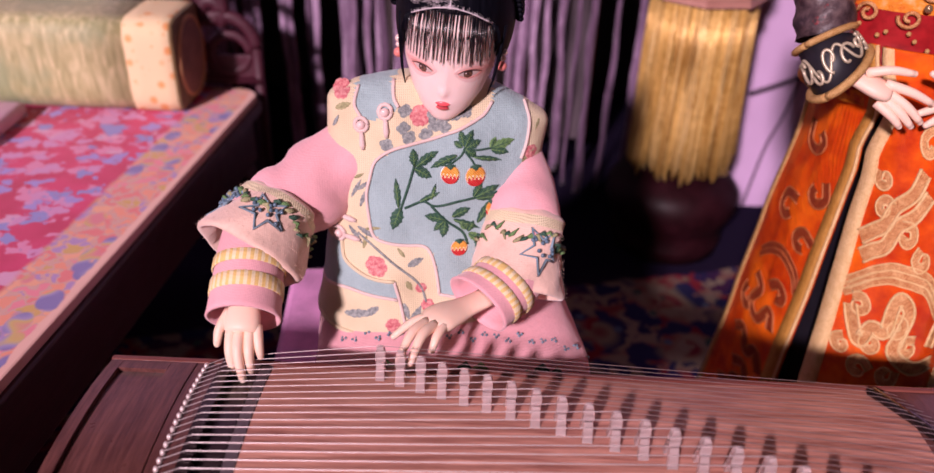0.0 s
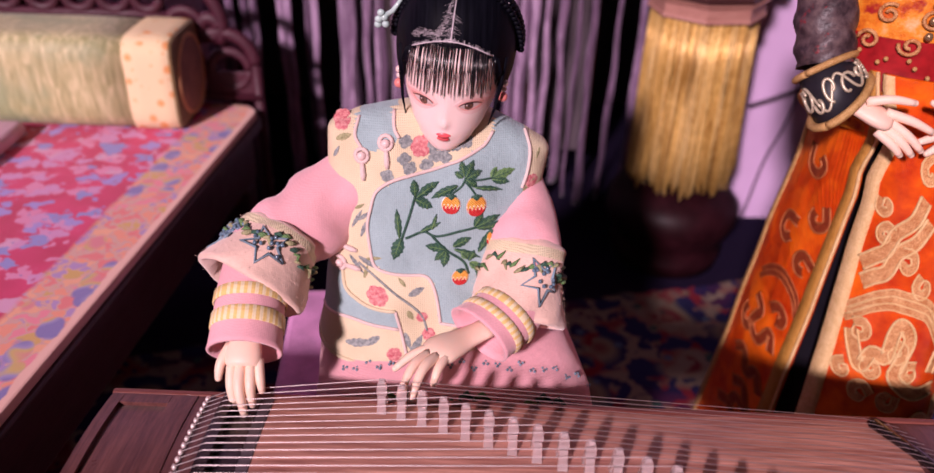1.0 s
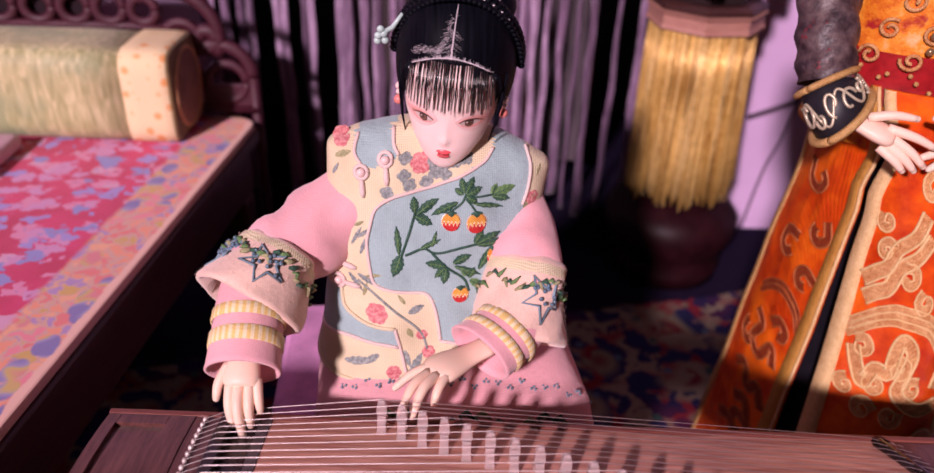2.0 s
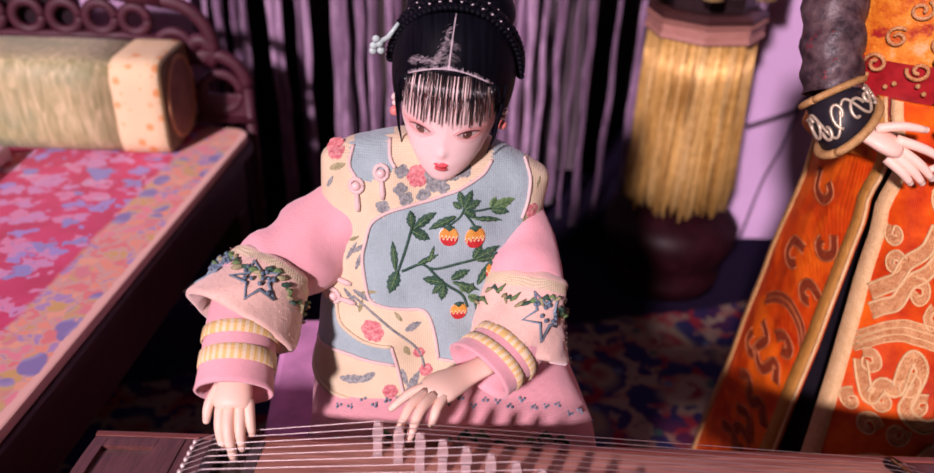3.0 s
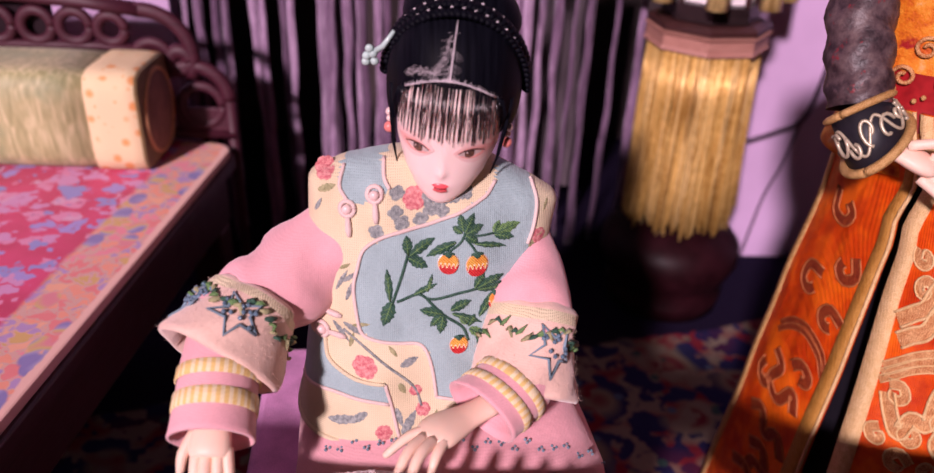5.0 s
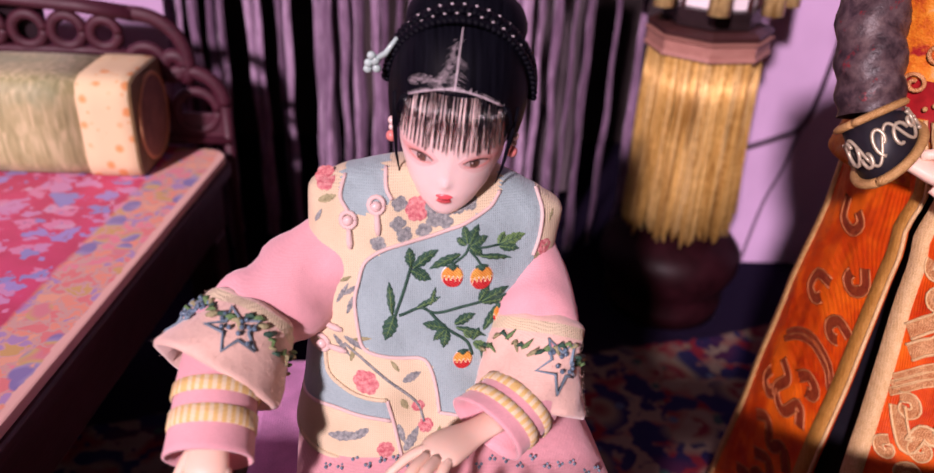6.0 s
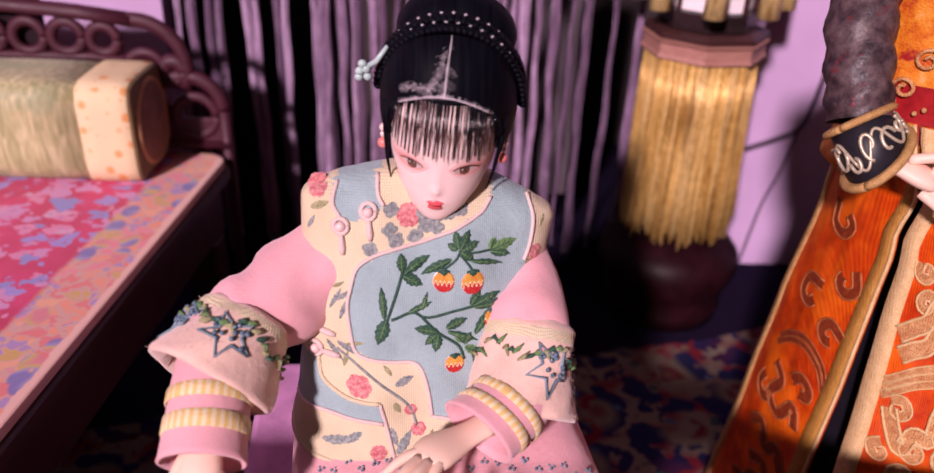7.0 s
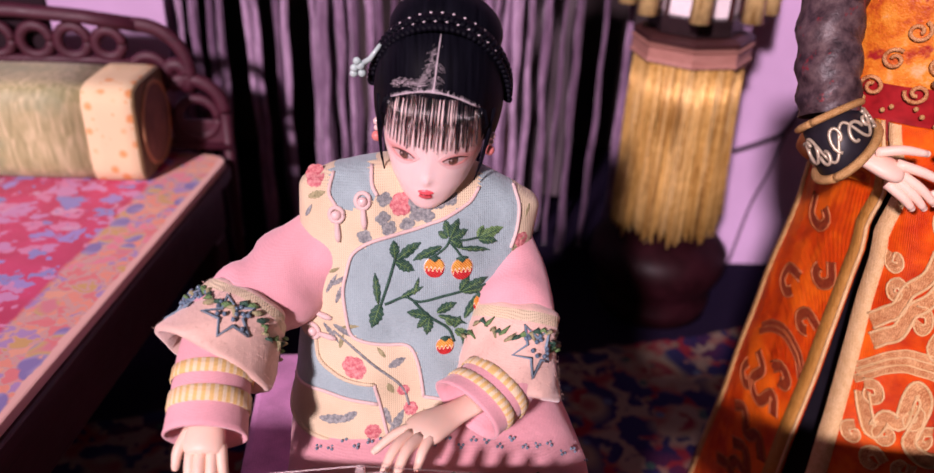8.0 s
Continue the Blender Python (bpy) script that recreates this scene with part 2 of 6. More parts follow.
MAT["gold_fringe"] = fringe_material()
MAT["lantern_wood"] = wood("lantern_wood", (0.022, 0.007, 0.008), (0.065, 0.022, 0.02), "X", 0.4)
MAT["lantern_base"] = plain("dark_red_turned_wood", (0.016, 0.003, 0.005), 0.5, vary=0.3, scale=60, spec=0.12)
MAT["lantern_carved"] = wood("carved_light_wood", (0.27, 0.11, 0.085), (0.46, 0.24, 0.19), "X", 0.5)
MAT["pane"] = plain("white_silk_pane", (0.82, 0.74, 0.76), 0.6, vary=0.04)
MAT["cord"] = plain("dark_violet_cord", (0.07, 0.04, 0.07), 0.6)
MAT["stool_cloth"] = cloth("violet_pink_brocade", (0.68, 0.30, 0.56), 0.2, 0.6, 0.0007)
MAT["stool_trim"] = cloth("pale_pink_edging", (0.62, 0.36, 0.46), 0.1, 0.7)


def acrylic():
    n = Nodes("clear_acrylic", 0.16, spec=0.5)
    n.b.inputs["Transmission Weight"].default_value = 0.68
    n.b.inputs["IOR"].default_value = 1.45
    n.colour((0.92, 0.76, 0.75))
    return n.bump(n.noise(700, 2), 0.15, 0.0002).m


MAT["acrylic"] = acrylic()


# ---- mesh helpers ----
def part(name, bm, material, parent=None, label="", smooth=False):
    me = bpy.data.meshes.new(name)
    bm.to_mesh(me)
    bm.free()
    me.materials.append(material)
    if smooth:
        for p in me.polygons:
            p.use_smooth = True
    ob = new(name, me)
    if parent:
        ob.parent = parent
    if label:
        tagged(ob, label)
    return ob


def empty(name, at=(0, 0, 0), turn=0.0):
    ob = new(name)
    ob.matrix_world = Matrix.Translation(at) @ Matrix.Rotation(radians(turn), 4, "Z")
    ob.empty_display_size = 0.01
    return ob


def box(lo, hi, bevel=0.0, bm=None, seg=2):
    bm = bm or bmesh.new()
    r = bmesh.ops.create_cube(bm, size=1.0)
    for v in r["verts"]:
        v.co = Vector([lo[i] + (v.co[i] + 0.5) * (hi[i] - lo[i]) for i in range(3)])
    if bevel:
        es = {e for v in r["verts"] for e in v.link_edges}
        bmesh.ops.bevel(bm, geom=list(es), offset=bevel, segments=seg, affect="EDGES", profile=0.5)
    return bm


def ring_loft(rings, bm=None, closed=True, caps=True):
    """Joins rings of equal length; closed: each ring is a loop."""
    bm = bm or bmesh.new()
    vs = [[bm.verts.new(p) for p in ring] for ring in rings]
    for a, b in zip(vs, vs[1:]):
        n = len(a)
        for i in range(n if closed else n - 1):
            j = (i + 1) % n
            bm.faces.new((a[i], a[j], b[j], b[i]))
    if caps and closed:
        bm.faces.new(list(reversed(vs[0])))
        bm.faces.new(vs[-1])
    return bm


def tube_rings(points, radii, n=8, flat=1.0):
    """Rings round a line of points; flat squeezes them along the second normal."""
    pts = [Vector(p) for p in points]
    rings, side = [], None
    for i, p in enumerate(pts):
        way = (pts[min(i + 1, len(pts) - 1)] - pts[max(i - 1, 0)]).normalized()
        if side is None:
            side = way.orthogonal().normalized() if abs(way.x) > 0.9 else way.cross(Vector((0, 0, 1)) if abs(way.z) < 0.9 else Vector((0, 1, 0))).normalized()
        side = (side - way * side.dot(way)).normalized()
        up = way.cross(side)
        r = radii[i] if isinstance(radii, (list, tuple)) else radii
        rings.append([p + side * (r * math.cos(a)) + up * (r * flat * math.sin(a)) for a in (2 * math.pi * k / n for k in range(n))])
    return rings


def tube(points, radii, n=8, bm=None, flat=1.0):
    return ring_loft(tube_rings(points, radii, n, flat), bm)


def lathe(profile, n=24, centre=(0, 0), bm=None, phase=0.0):
    rings = [[(centre[0] + r * math.cos(2 * math.pi * k / n + phase), centre[1] + r * math.sin(2 * math.pi * k / n + phase), z) for k in range(n)] for r, z in profile]
    return ring_loft(rings, bm)


def spline(points, steps=6):
    """A smooth line through points."""
    p = [Vector(q) for q in points]
    p = [p[0] * 2 - p[1]] + p + [p[-1] * 2 - p[-2]]
    out = []
    for a, b, c, d in zip(p, p[1:], p[2:], p[3:]):
        for k in range(steps):
            t = k / steps
            out.append(0.5 * ((2 * b) + (c - a) * t + (2 * a - 5 * b + 4 * c - d) * t * t + (3 * b - a - 3 * c + d) * t ** 3))
    return out + [p[-2]]


# ---- the room and the little chamber ----
FLOOR, BACK, DOOR_L, DOOR_R, TOP = -0.04, 0.626, -0.198, 0.19, 0.75


def structure(name, bm, material, label, category):
    return tagged(part(name, bm, material), label, category, kind="structure")


structure("floor", box((-1.8, -1.1, FLOOR - 0.02), (1.1, 1.2, FLOOR)), MAT["carpet"], "navy floor carpet with red and cream floral scrolls", "carpet")
bm = box((-1.8, BACK, FLOOR), (DOOR_L, BACK + 0.02, TOP))
box((DOOR_R, BACK, FLOOR), (1.1, BACK + 0.02, TOP), bm=bm)
box((DOOR_L, BACK, 0.42), (DOOR_R, BACK + 0.02, TOP), bm=bm)
structure("wall_back", bm, MAT["lilac"], "lilac fabric-covered wall with a wide doorway", "wall")
ALCOVE = "dark brown alcove behind the string curtain"
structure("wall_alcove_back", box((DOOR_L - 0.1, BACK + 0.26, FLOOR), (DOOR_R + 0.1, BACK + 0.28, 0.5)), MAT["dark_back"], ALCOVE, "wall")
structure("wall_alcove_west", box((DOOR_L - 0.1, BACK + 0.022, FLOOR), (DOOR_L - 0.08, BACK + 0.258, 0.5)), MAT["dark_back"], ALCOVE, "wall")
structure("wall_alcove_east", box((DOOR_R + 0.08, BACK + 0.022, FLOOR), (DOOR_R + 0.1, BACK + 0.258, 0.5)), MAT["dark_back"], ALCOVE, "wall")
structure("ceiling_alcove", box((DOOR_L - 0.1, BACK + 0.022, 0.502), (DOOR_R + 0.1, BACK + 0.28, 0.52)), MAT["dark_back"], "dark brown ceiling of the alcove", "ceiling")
structure("wall_west", box((-1.82, -1.1, FLOOR), (-1.8, 1.198, 1.9)), MAT["room"], "plain grey-mauve side wall", "wall")
structure("wall_east", box((1.1, -1.1, FLOOR), (1.12, 1.198, 1.9)), MAT["room"], "plain grey-mauve side wall", "wall")
structure("wall_north", box((-1.8, 1.2, FLOOR), (1.1, 1.22, 1.9)), MAT["room"], "plain grey-mauve far wall", "wall")
# unseen wall added behind the camera, its opening sized to let the sun in
WX0, WX1, WZ0, WZ1 = -1.62, 0.10, 0.55, 1.62
bm = box((-1.8, -1.12, FLOOR), (1.1, -1.1, WZ0))
box((-1.8, -1.12, WZ1), (1.1, -1.1, 1.9), bm=bm)
box((-1.8, -1.12, WZ0), (WX0, -1.1, WZ1), bm=bm)
box((WX1, -1.12, WZ0), (1.1, -1.1, WZ1), bm=bm)
structure("wall_south", bm, MAT["room"], "added unseen wall behind the viewer with an opening for the sun", "wall")
structure("ceiling", box((-1.82, -1.12, 1.902), (1.12, 1.22, 1.92)), MAT["room"], "plain grey-mauve ceiling", "ceiling")


# ---- grey screen standing in the alcove ----
def alcove_screen():
    root = empty("folding_screen", (0.088, BACK + 0.07, FLOOR))
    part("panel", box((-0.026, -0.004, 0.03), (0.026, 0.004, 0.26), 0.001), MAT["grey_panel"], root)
    for x in (-0.029, 0.026):
        part("post", box((x, -0.006, 0.0), (x + 0.003, 0.006, 0.27), 0.0008), MAT["lantern_wood"], root)
    tagged(root, "grey-brown standing screen in the dim alcove", "screen")


alcove_screen()


# ---- the string curtain ----
def curtain_strand(x, width, seed):
    rnd = random.Random(seed)
    y = BACK - 0.013 + rnd.uniform(-0.004, 0.004)
    foot = FLOOR + rnd.uniform(0.012, 0.036)
    a, b, ph = rnd.uniform(0.0005, 0.0018), rnd.uniform(14, 30), rnd.uniform(0, 6)
    pts = [(x + a * math.sin(b * z + ph) + 0.0006 * math.sin(90 * z + ph), y + 0.5 * a * math.cos(b * z), z) for z in [foot + (0.404 - foot) * k / 44 for k in range(45)]]
    radii = [width * (0.5 + 0.07 * math.sin(37 * p[2] + ph)) for p in pts]
    tw, lobes = rnd.uniform(30, 70) * rnd.choice((-1, 1)), rnd.choice((3, 4, 5))
    rings = []
    for p, r in zip(pts, radii):
        ring = []
        for k in range(20):
            q = 2 * math.pi * k / 20
            l = r * (1 + 0.30 * math.sin(lobes * q + tw * p[2] + ph) + 0.12 * math.sin(2 * q - 0.6 * tw * p[2]))
            ring.append((p[0] + l * math.cos(q), p[1] + 0.55 * l * math.sin(q), p[2]))
        rings.append(ring)
    bm = ring_loft(rings)
    ob = part("curtain_strand", bm, MAT["strand"], smooth=True)
    tagged(ob, "mauve hanging cord of a string curtain", "curtain strand", "string curtain")


def curtain_rod():
    bm = tube([(DOOR_L - 0.008, BACK - 0.013, 0.404), (DOOR_R + 0.008, BACK - 0.013, 0.404)], 0.004, 12)
    rod = part("curtain_rod", bm, MAT["lantern_wood"], smooth=True)
    tagged(rod, "dark wooden rod carrying the string curtain", "curtain rod")


curtain_rod()
STRANDS = [(-0.184, 5), (-0.174, 6), (-0.163, 6), (-0.155, 5), (-0.135, 5), (-0.1295, 6), (-0.115, 6), (-0.1095, 5), (-0.091, 5), (-0.0835, 8), (-0.079, 5),
           (-0.0705, 6), (-0.0655, 5), (-0.0605, 6), (-0.050, 7), (-0.0435, 5), (-0.034, 5), (-0.0235, 6), (-0.0135, 5), (-0.004, 6), (0.007, 5), (0.016, 6), (0.027, 5),
           (0.0365, 6), (0.0435, 5), (0.050, 7), (0.0565, 6), (0.064, 5), (0.0785, 6), (0.101, 5.5), (0.119, 4), (0.137, 6),
           (0.0400, 4), (0.0470, 4), (0.0600, 4), (0.0890, 3)]
for i, (sx, sw) in enumerate(STRANDS):
    curtain_strand(sx, sw * 0.00086, 40 + i)


# ---- the bed with its carved back rail ----
BED_Z = 0.096
bed_turn = math.degrees(math.atan2(0.0285, 0.296))


def rounded_slab(lo, hi, r, ease=0.0012):
    """A board whose far open corner is rounded, with eased edges."""
    def ring(z, d):
        x0, y0, x1, y1 = lo[0] + d, lo[1] + d, hi[0] - d, hi[1] - d
        turn = [(x1 - r + r * math.sin(radians(9 * k)), y1 - r + r * math.cos(radians(9 * k)), z) for k in range(11)]
        return turn + [(x1, y0, z), (x0, y0, z), (x0, y1, z)]
    return ring_loft([ring(hi[2], ease), ring(hi[2] - ease * 0.3, ease * 0.3), ring(hi[2] - ease, 0), ring(lo[2], 0)])


def bed():
    # origin: far open corner of the top; x to the right of it, y along the open edge
    root = empty("platform_bed", (-0.1335, 0.518, 0), -bed_turn)
    part("mattress_cover", rounded_slab((-0.42, -0.62, BED_Z - 0.0045), (0, 0, BED_Z), 0.013), MAT["bedspread"], root, "crimson floral bedspread with a peach scroll border")
    part("frame_top", rounded_slab((-0.42, -0.624, BED_Z - 0.012), (0.0025, 0.002, BED_Z - 0.0048), 0.014), MAT["bed_wood"], root)
    part("apron", box((-0.415, -0.615, 0.045), (-0.006, -0.004, BED_Z - 0.0125), 0.0015), MAT["bed_wood"], root)
    for x in (-0.412, -0.026):
        for y in (-0.612, -0.026):
            part("leg", box((x, y, FLOOR), (x + 0.02, y + 0.02, 0.0445), 0.002), MAT["bed_wood"], root)
    tagged(root, "dark wooden platform bed with a crimson floral bedspread", "bed")


bed()


def arc(cx, cz, r, a0, a1, n=14):
    return [(cx + r * math.cos(radians(a0 + (a1 - a0) * k / n)), 0, cz + r * math.sin(radians(a0 + (a1 - a0) * k / n))) for k in range(n + 1)]


def back_rail():
    """Openwork rail: a stepped outline of round bars with rings inside."""
    root = empty("carved_bed_rail", (-0.1335, 0.524, 0.0), 0)
    y0, z0 = 0.0, 0.0965

    def bar(name, pts, r, flat=0.8):
        part(name, tube([(p[0], y0, p[2]) for p in pts], r, 8, flat=flat), MAT["rail_wood"], root, smooth=True)

    bar("upright", [(-0.002, 0, FLOOR), (-0.002, 0, 0.06), (-0.002, 0, z0 + 0.026)], 0.0035)
    bar("end_scroll", arc(-0.023, z0 + 0.026, 0.021, 0, 125), 0.0046)
    bar("shoulder_scroll", arc(-0.049, z0 + 0.052, 0.028, -25, 95), 0.0046)
    bar("top_bar", [(-0.049, 0, z0 + 0.080), (-0.08, 0, z0 + 0.084), (-0.12, 0, z0 + 0.087), (-0.32, 0, z0 + 0.087)], 0.0048)
    bar("bottom_bar", [(0.0, 0, z0 + 0.004), (-0.32, 0, z0 + 0.004)], 0.004)
    bar("inner_bar", [(-0.036, 0, z0 + 0.055), (-0.075, 0, z0 + 0.058), (-0.32, 0, z0 + 0.058)], 0.003)
    for cx, cz, r in ((-0.019, z0 + 0.022, 0.0125), (-0.045, z0 + 0.050, 0.011), (-0.067, z0 + 0.068, 0.008), (-0.088, z0 + 0.069, 0.009),
                      (-0.110, z0 + 0.069, 0.009), (-0.133, z0 + 0.069, 0.009), (-0.157, z0 + 0.069, 0.009), (-0.181, z0 + 0.069, 0.009),
                      (-0.050, z0 + 0.025, 0.013), (-0.08, z0 + 0.03, 0.016), (-0.12, z0 + 0.03, 0.016), (-0.16, z0 + 0.03, 0.016)):
        bar("ring", arc(cx, cz, r, 0, 360, 22), 0.0034)
    part("backing", box((-0.32, y0 + 0.004, z0 + 0.050), (-0.102, y0 + 0.007, z0 + 0.104), 0.0008), MAT["rail_back"], root, "near-black raised back board")
    bar("knot", arc(-0.029, z0 + 0.050, 0.006, 0, 360, 20), 0.0048)
    part("lower_panel", box((-0.064, y0 - 0.001, z0 + 0.0), (-0.038, y0 + 0.002, z0 + 0.046), 0.0006), MAT["rail_wood"], root)
    plate = box((-0.036, y0 - 0.0015, z0 + 0.006), (-0.003, y0 + 0.0015, z0 + 0.021), 0.0006)
    part("corner_plate", plate, MAT["rail_wood"], root)
    tagged(root, "carved openwork dark red wooden rail behind the bed", "bed rail")


back_rail()


# ---- square bolster pillow on the bed ----
def bolster():
    root = empty("bolster_pillow", (-0.1815, 0.4700, BED_Z), -1)
    w, h = 0.056, 0.058

    def section(x, s=1.0, bow=0.003):
        ring = []
        for k in range(32):
            a = 2 * math.pi * k / 32 + math.pi / 4
            c, s_ = math.cos(a), math.sin(a)
            q = (abs(c) ** 7 + abs(s_) ** 7) ** (-1 / 7)
            ring.append((x, w / 2 + s * (w / 2) * c * q, h / 2 + s * (h / 2) * s_ * q))
        return ring

    part("body", ring_loft([section(-0.15, 0.985), section(-0.1), section(-0.05, 1.01), section(-0.018)]), MAT["green_brocade"], root, "pale green brocade cover", True)
    part("end_band", ring_loft([section(-0.0195, 0.99), section(-0.0188, 1.02), section(-0.010, 1.03), section(0.002, 1.025), section(0.0082, 1.015), section(0.0088, 0.99)], caps=False), MAT["dotted"], root, "cream band with orange dots", True)
    cap = ring_loft([section(0.0070, 1.0), section(0.0090, 1.0), section(0.0100, 0.97), section(0.0106, 0.80)])
    end = part("end_cap", cap, MAT["end_cloth"], root, "olive brown brocade end")
    ring = [(0.0110, w / 2 + 0.0225 * math.cos(radians(a)), h / 2 + 0.0245 * math.sin(radians(a))) for a in range(0, 361, 15)]
    part("piping", tube(ring, 0.0013, 6), MAT["pillow_trim"], end, "peach piping ring", True)
    disc = ring_loft([[(0.0104 + d, w / 2 + r * math.cos(2 * math.pi * k / 28), h / 2 + r * 1.09 * math.sin(2 * math.pi * k / 28)) for k in range(28)] for d, r in ((0, 0.0222), (0.0012, 0.0215), (0.0020, 0.012))])
    part("medallion", disc, MAT["pillow_end"], end, "brown rose medallion", True)
    tagged(root, "square pale green brocade bolster with a cream dotted band", "pillow")


bolster()


def cushion():
    bm = box((-0.385, 0.405, BED_Z), (-0.262, 0.462, BED_Z + 0.010), 0.004, seg=3)
    ob = part("flat_cushion", bm, MAT["stool_trim"], smooth=True)
    tagged(ob, "flat pale pink cushion lying on the bedspread", "cushion")


cushion()


# ---- palace lantern with a gold fringe ----
def lantern():
    cx, cy = 0.1690, 0.567
    root = empty("palace_lantern", (cx, cy, 0.0030), 8)
    R, N, PH = 0.037, 8, math.pi / 8
    prof = [(0.042, FLOOR - 0.0030), (0.044, -0.031), (0.040, -0.025), (0.046, -0.016), (0.051, -0.004), (0.050, 0.008), (0.043, 0.017), (0.028, 0.023), (0.012, 0.03), (0.012, 0.158)]
    part("turned_base", lathe(prof, 28), MAT["lantern_base"], root, "dark red turned wooden base", True)

    def octagon(profile, material, name, label=""):
        return part(name, lathe(profile, N, phase=PH), material, root, label)

    hem = octagon([(R - 0.002, 0.1525), (R + 0.0035, 0.1535), (R + 0.0022, 0.1560), (R + 0.0022, 0.1625), (R + 0.0042, 0.1640), (R, 0.1650)], MAT["lantern_carved"], "lower_moulding")
    octagon([(R + 0.001, 0.1655), (R + 0.003, 0.1665), (R + 0.003, 0.169), (R - 0.002, 0.171)], MAT["lantern_wood"], "eave_moulding")
    octagon([(R - 0.006, 0.1715), (R - 0.006, 0.182)], MAT["black_lacquer"], "collar", "black lacquered collar")
    octagon([(R - 0.011, 0.1825), (R - 0.010, 0.25)], MAT["pane"], "pane", "white silk lantern panes")
    crown = octagon([(R - 0.004, 0.2505), (R + 0.006, 0.254), (R + 0.006, 0.258), (R - 0.012, 0.268)], MAT["lantern_wood"], "upper_moulding")
    for k in range(N):
        a = 2 * math.pi * k / N + PH
        p = ((R - 0.009) * math.cos(a), (R - 0.009) * math.sin(a))
        part("corner_post", tube([(*p, 0.1822), (*p, 0.2505)], 0.0016, 6), MAT["lantern_wood"], root)
        q = ((R + 0.008) * math.cos(a), (R + 0.008) * math.sin(a))
        tas = lathe([(0.001, 0.252), (0.0025, 0.247), (0.003, 0.24), (0.0058, 0.21), (0.0068, 0.184)], 14, q)
        part("corner_tassel", tas, MAT["gold_fringe"], crown, "small gold tassel", True)
    rnd = random.Random(5)
    bm = bmesh.new()
    corners = [(R * math.cos(2 * math.pi * k / N + PH), R * math.sin(2 * math.pi * k / N + PH)) for k in range(N)]
    for k in range(N):
        (x0, y0), (x1, y1) = corners[k], corners[(k + 1) % N]
        for layer in range(2):
            for i in range(30):
                f = (i + rnd.uniform(0.0, 1.0)) / 30
                x, y = x0 + f * (x1 - x0), y0 + f * (y1 - y0)
                o = 0.985 - 0.03 * layer
                low = 0.031 + rnd.uniform(-0.004, 0.003) + 0.003 * math.sin(9 * f + 3 * k) + 0.0035 * math.sin(31 * f + 5 * k)
                fl = 1.07 + rnd.uniform(-0.03, 0.05) + 0.03 * math.sin(23 * f + k)
                pts = [(x * o, y * o, 0.1555), (x * o * 1.01 + rnd.uniform(-12e-4, 12e-4), y * o * 1.01 + rnd.uniform(-8e-4, 8e-4), 0.115), (x * o * (1 + fl) / 2, y * o * (1 + fl) / 2 + rnd.uniform(-4e-4, 4e-4), 0.075), (x * o * fl, y * o * fl, low)]
                tube(pts, rnd.uniform(0.0006, 0.0009), 5, bm)
    tagged(part("fringe", bm, MAT["gold_fringe"], hem, "long gold thread fringe", True), kind="stuff")
    tagged(root, "dark wooden palace lantern with a long gold fringe", "lantern")


lantern()


def wall_cord():
    y = BACK - 0.0022
    pts = spline([(0.292, y, 0.30), (0.290, y, 0.22), (0.287, y, 0.16), (0.281, y, 0.105), (0.274, y, 0.082), (0.258, y, 0.073), (0.235, y, 0.064)], 8)
    ob = part("wall_cord", tube(pts, 0.0021, 8), MAT["cord"], smooth=True)
    tagged(ob, "dark violet cord running down the lilac wall", "cord")
    pts = spline([(0.274, y, 0.080), (0.267, y, 0.045), (0.258, y, 0.015), (0.25, y, FLOOR)], 8)
    ob = part("wall_cord", tube(pts, 0.0011, 8), MAT["cord"], smooth=True)
    tagged(ob, "thin dark violet cord on the lilac wall", "cord")


wall_cord()


# ---- stool under the seated doll ----
def stool():
    root = empty("covered_stool", (-0.006, 0.300, 0), 4)
    part("seat", box((-0.073, -0.046, 0.052), (0.050, 0.05, 0.068), 0.003), MAT["stool_cloth"], root, "violet-pink brocade seat cover")
    part("edging", box((-0.0735, -0.0465, 0.0495), (0.0505, 0.0505, 0.0518), 0.0008), MAT["stool_trim"], root)
    for x in (-0.058, 0.034):
        for y in (-0.038, 0.036):
            part("leg", box((x, y, FLOOR), (x + 0.01, y + 0.01, 0.0493), 0.001), MAT["bed_wood"], root)
    tagged(root, "low wooden stool with a violet-pink brocade cover", "stool")


stool()


# ---- the zither ----
ZT = 0.115
ZX, ZY, ZTURN = -0.1162, 0.2170, -1.35
STR_N, STR_GAP = 21, 0.0030


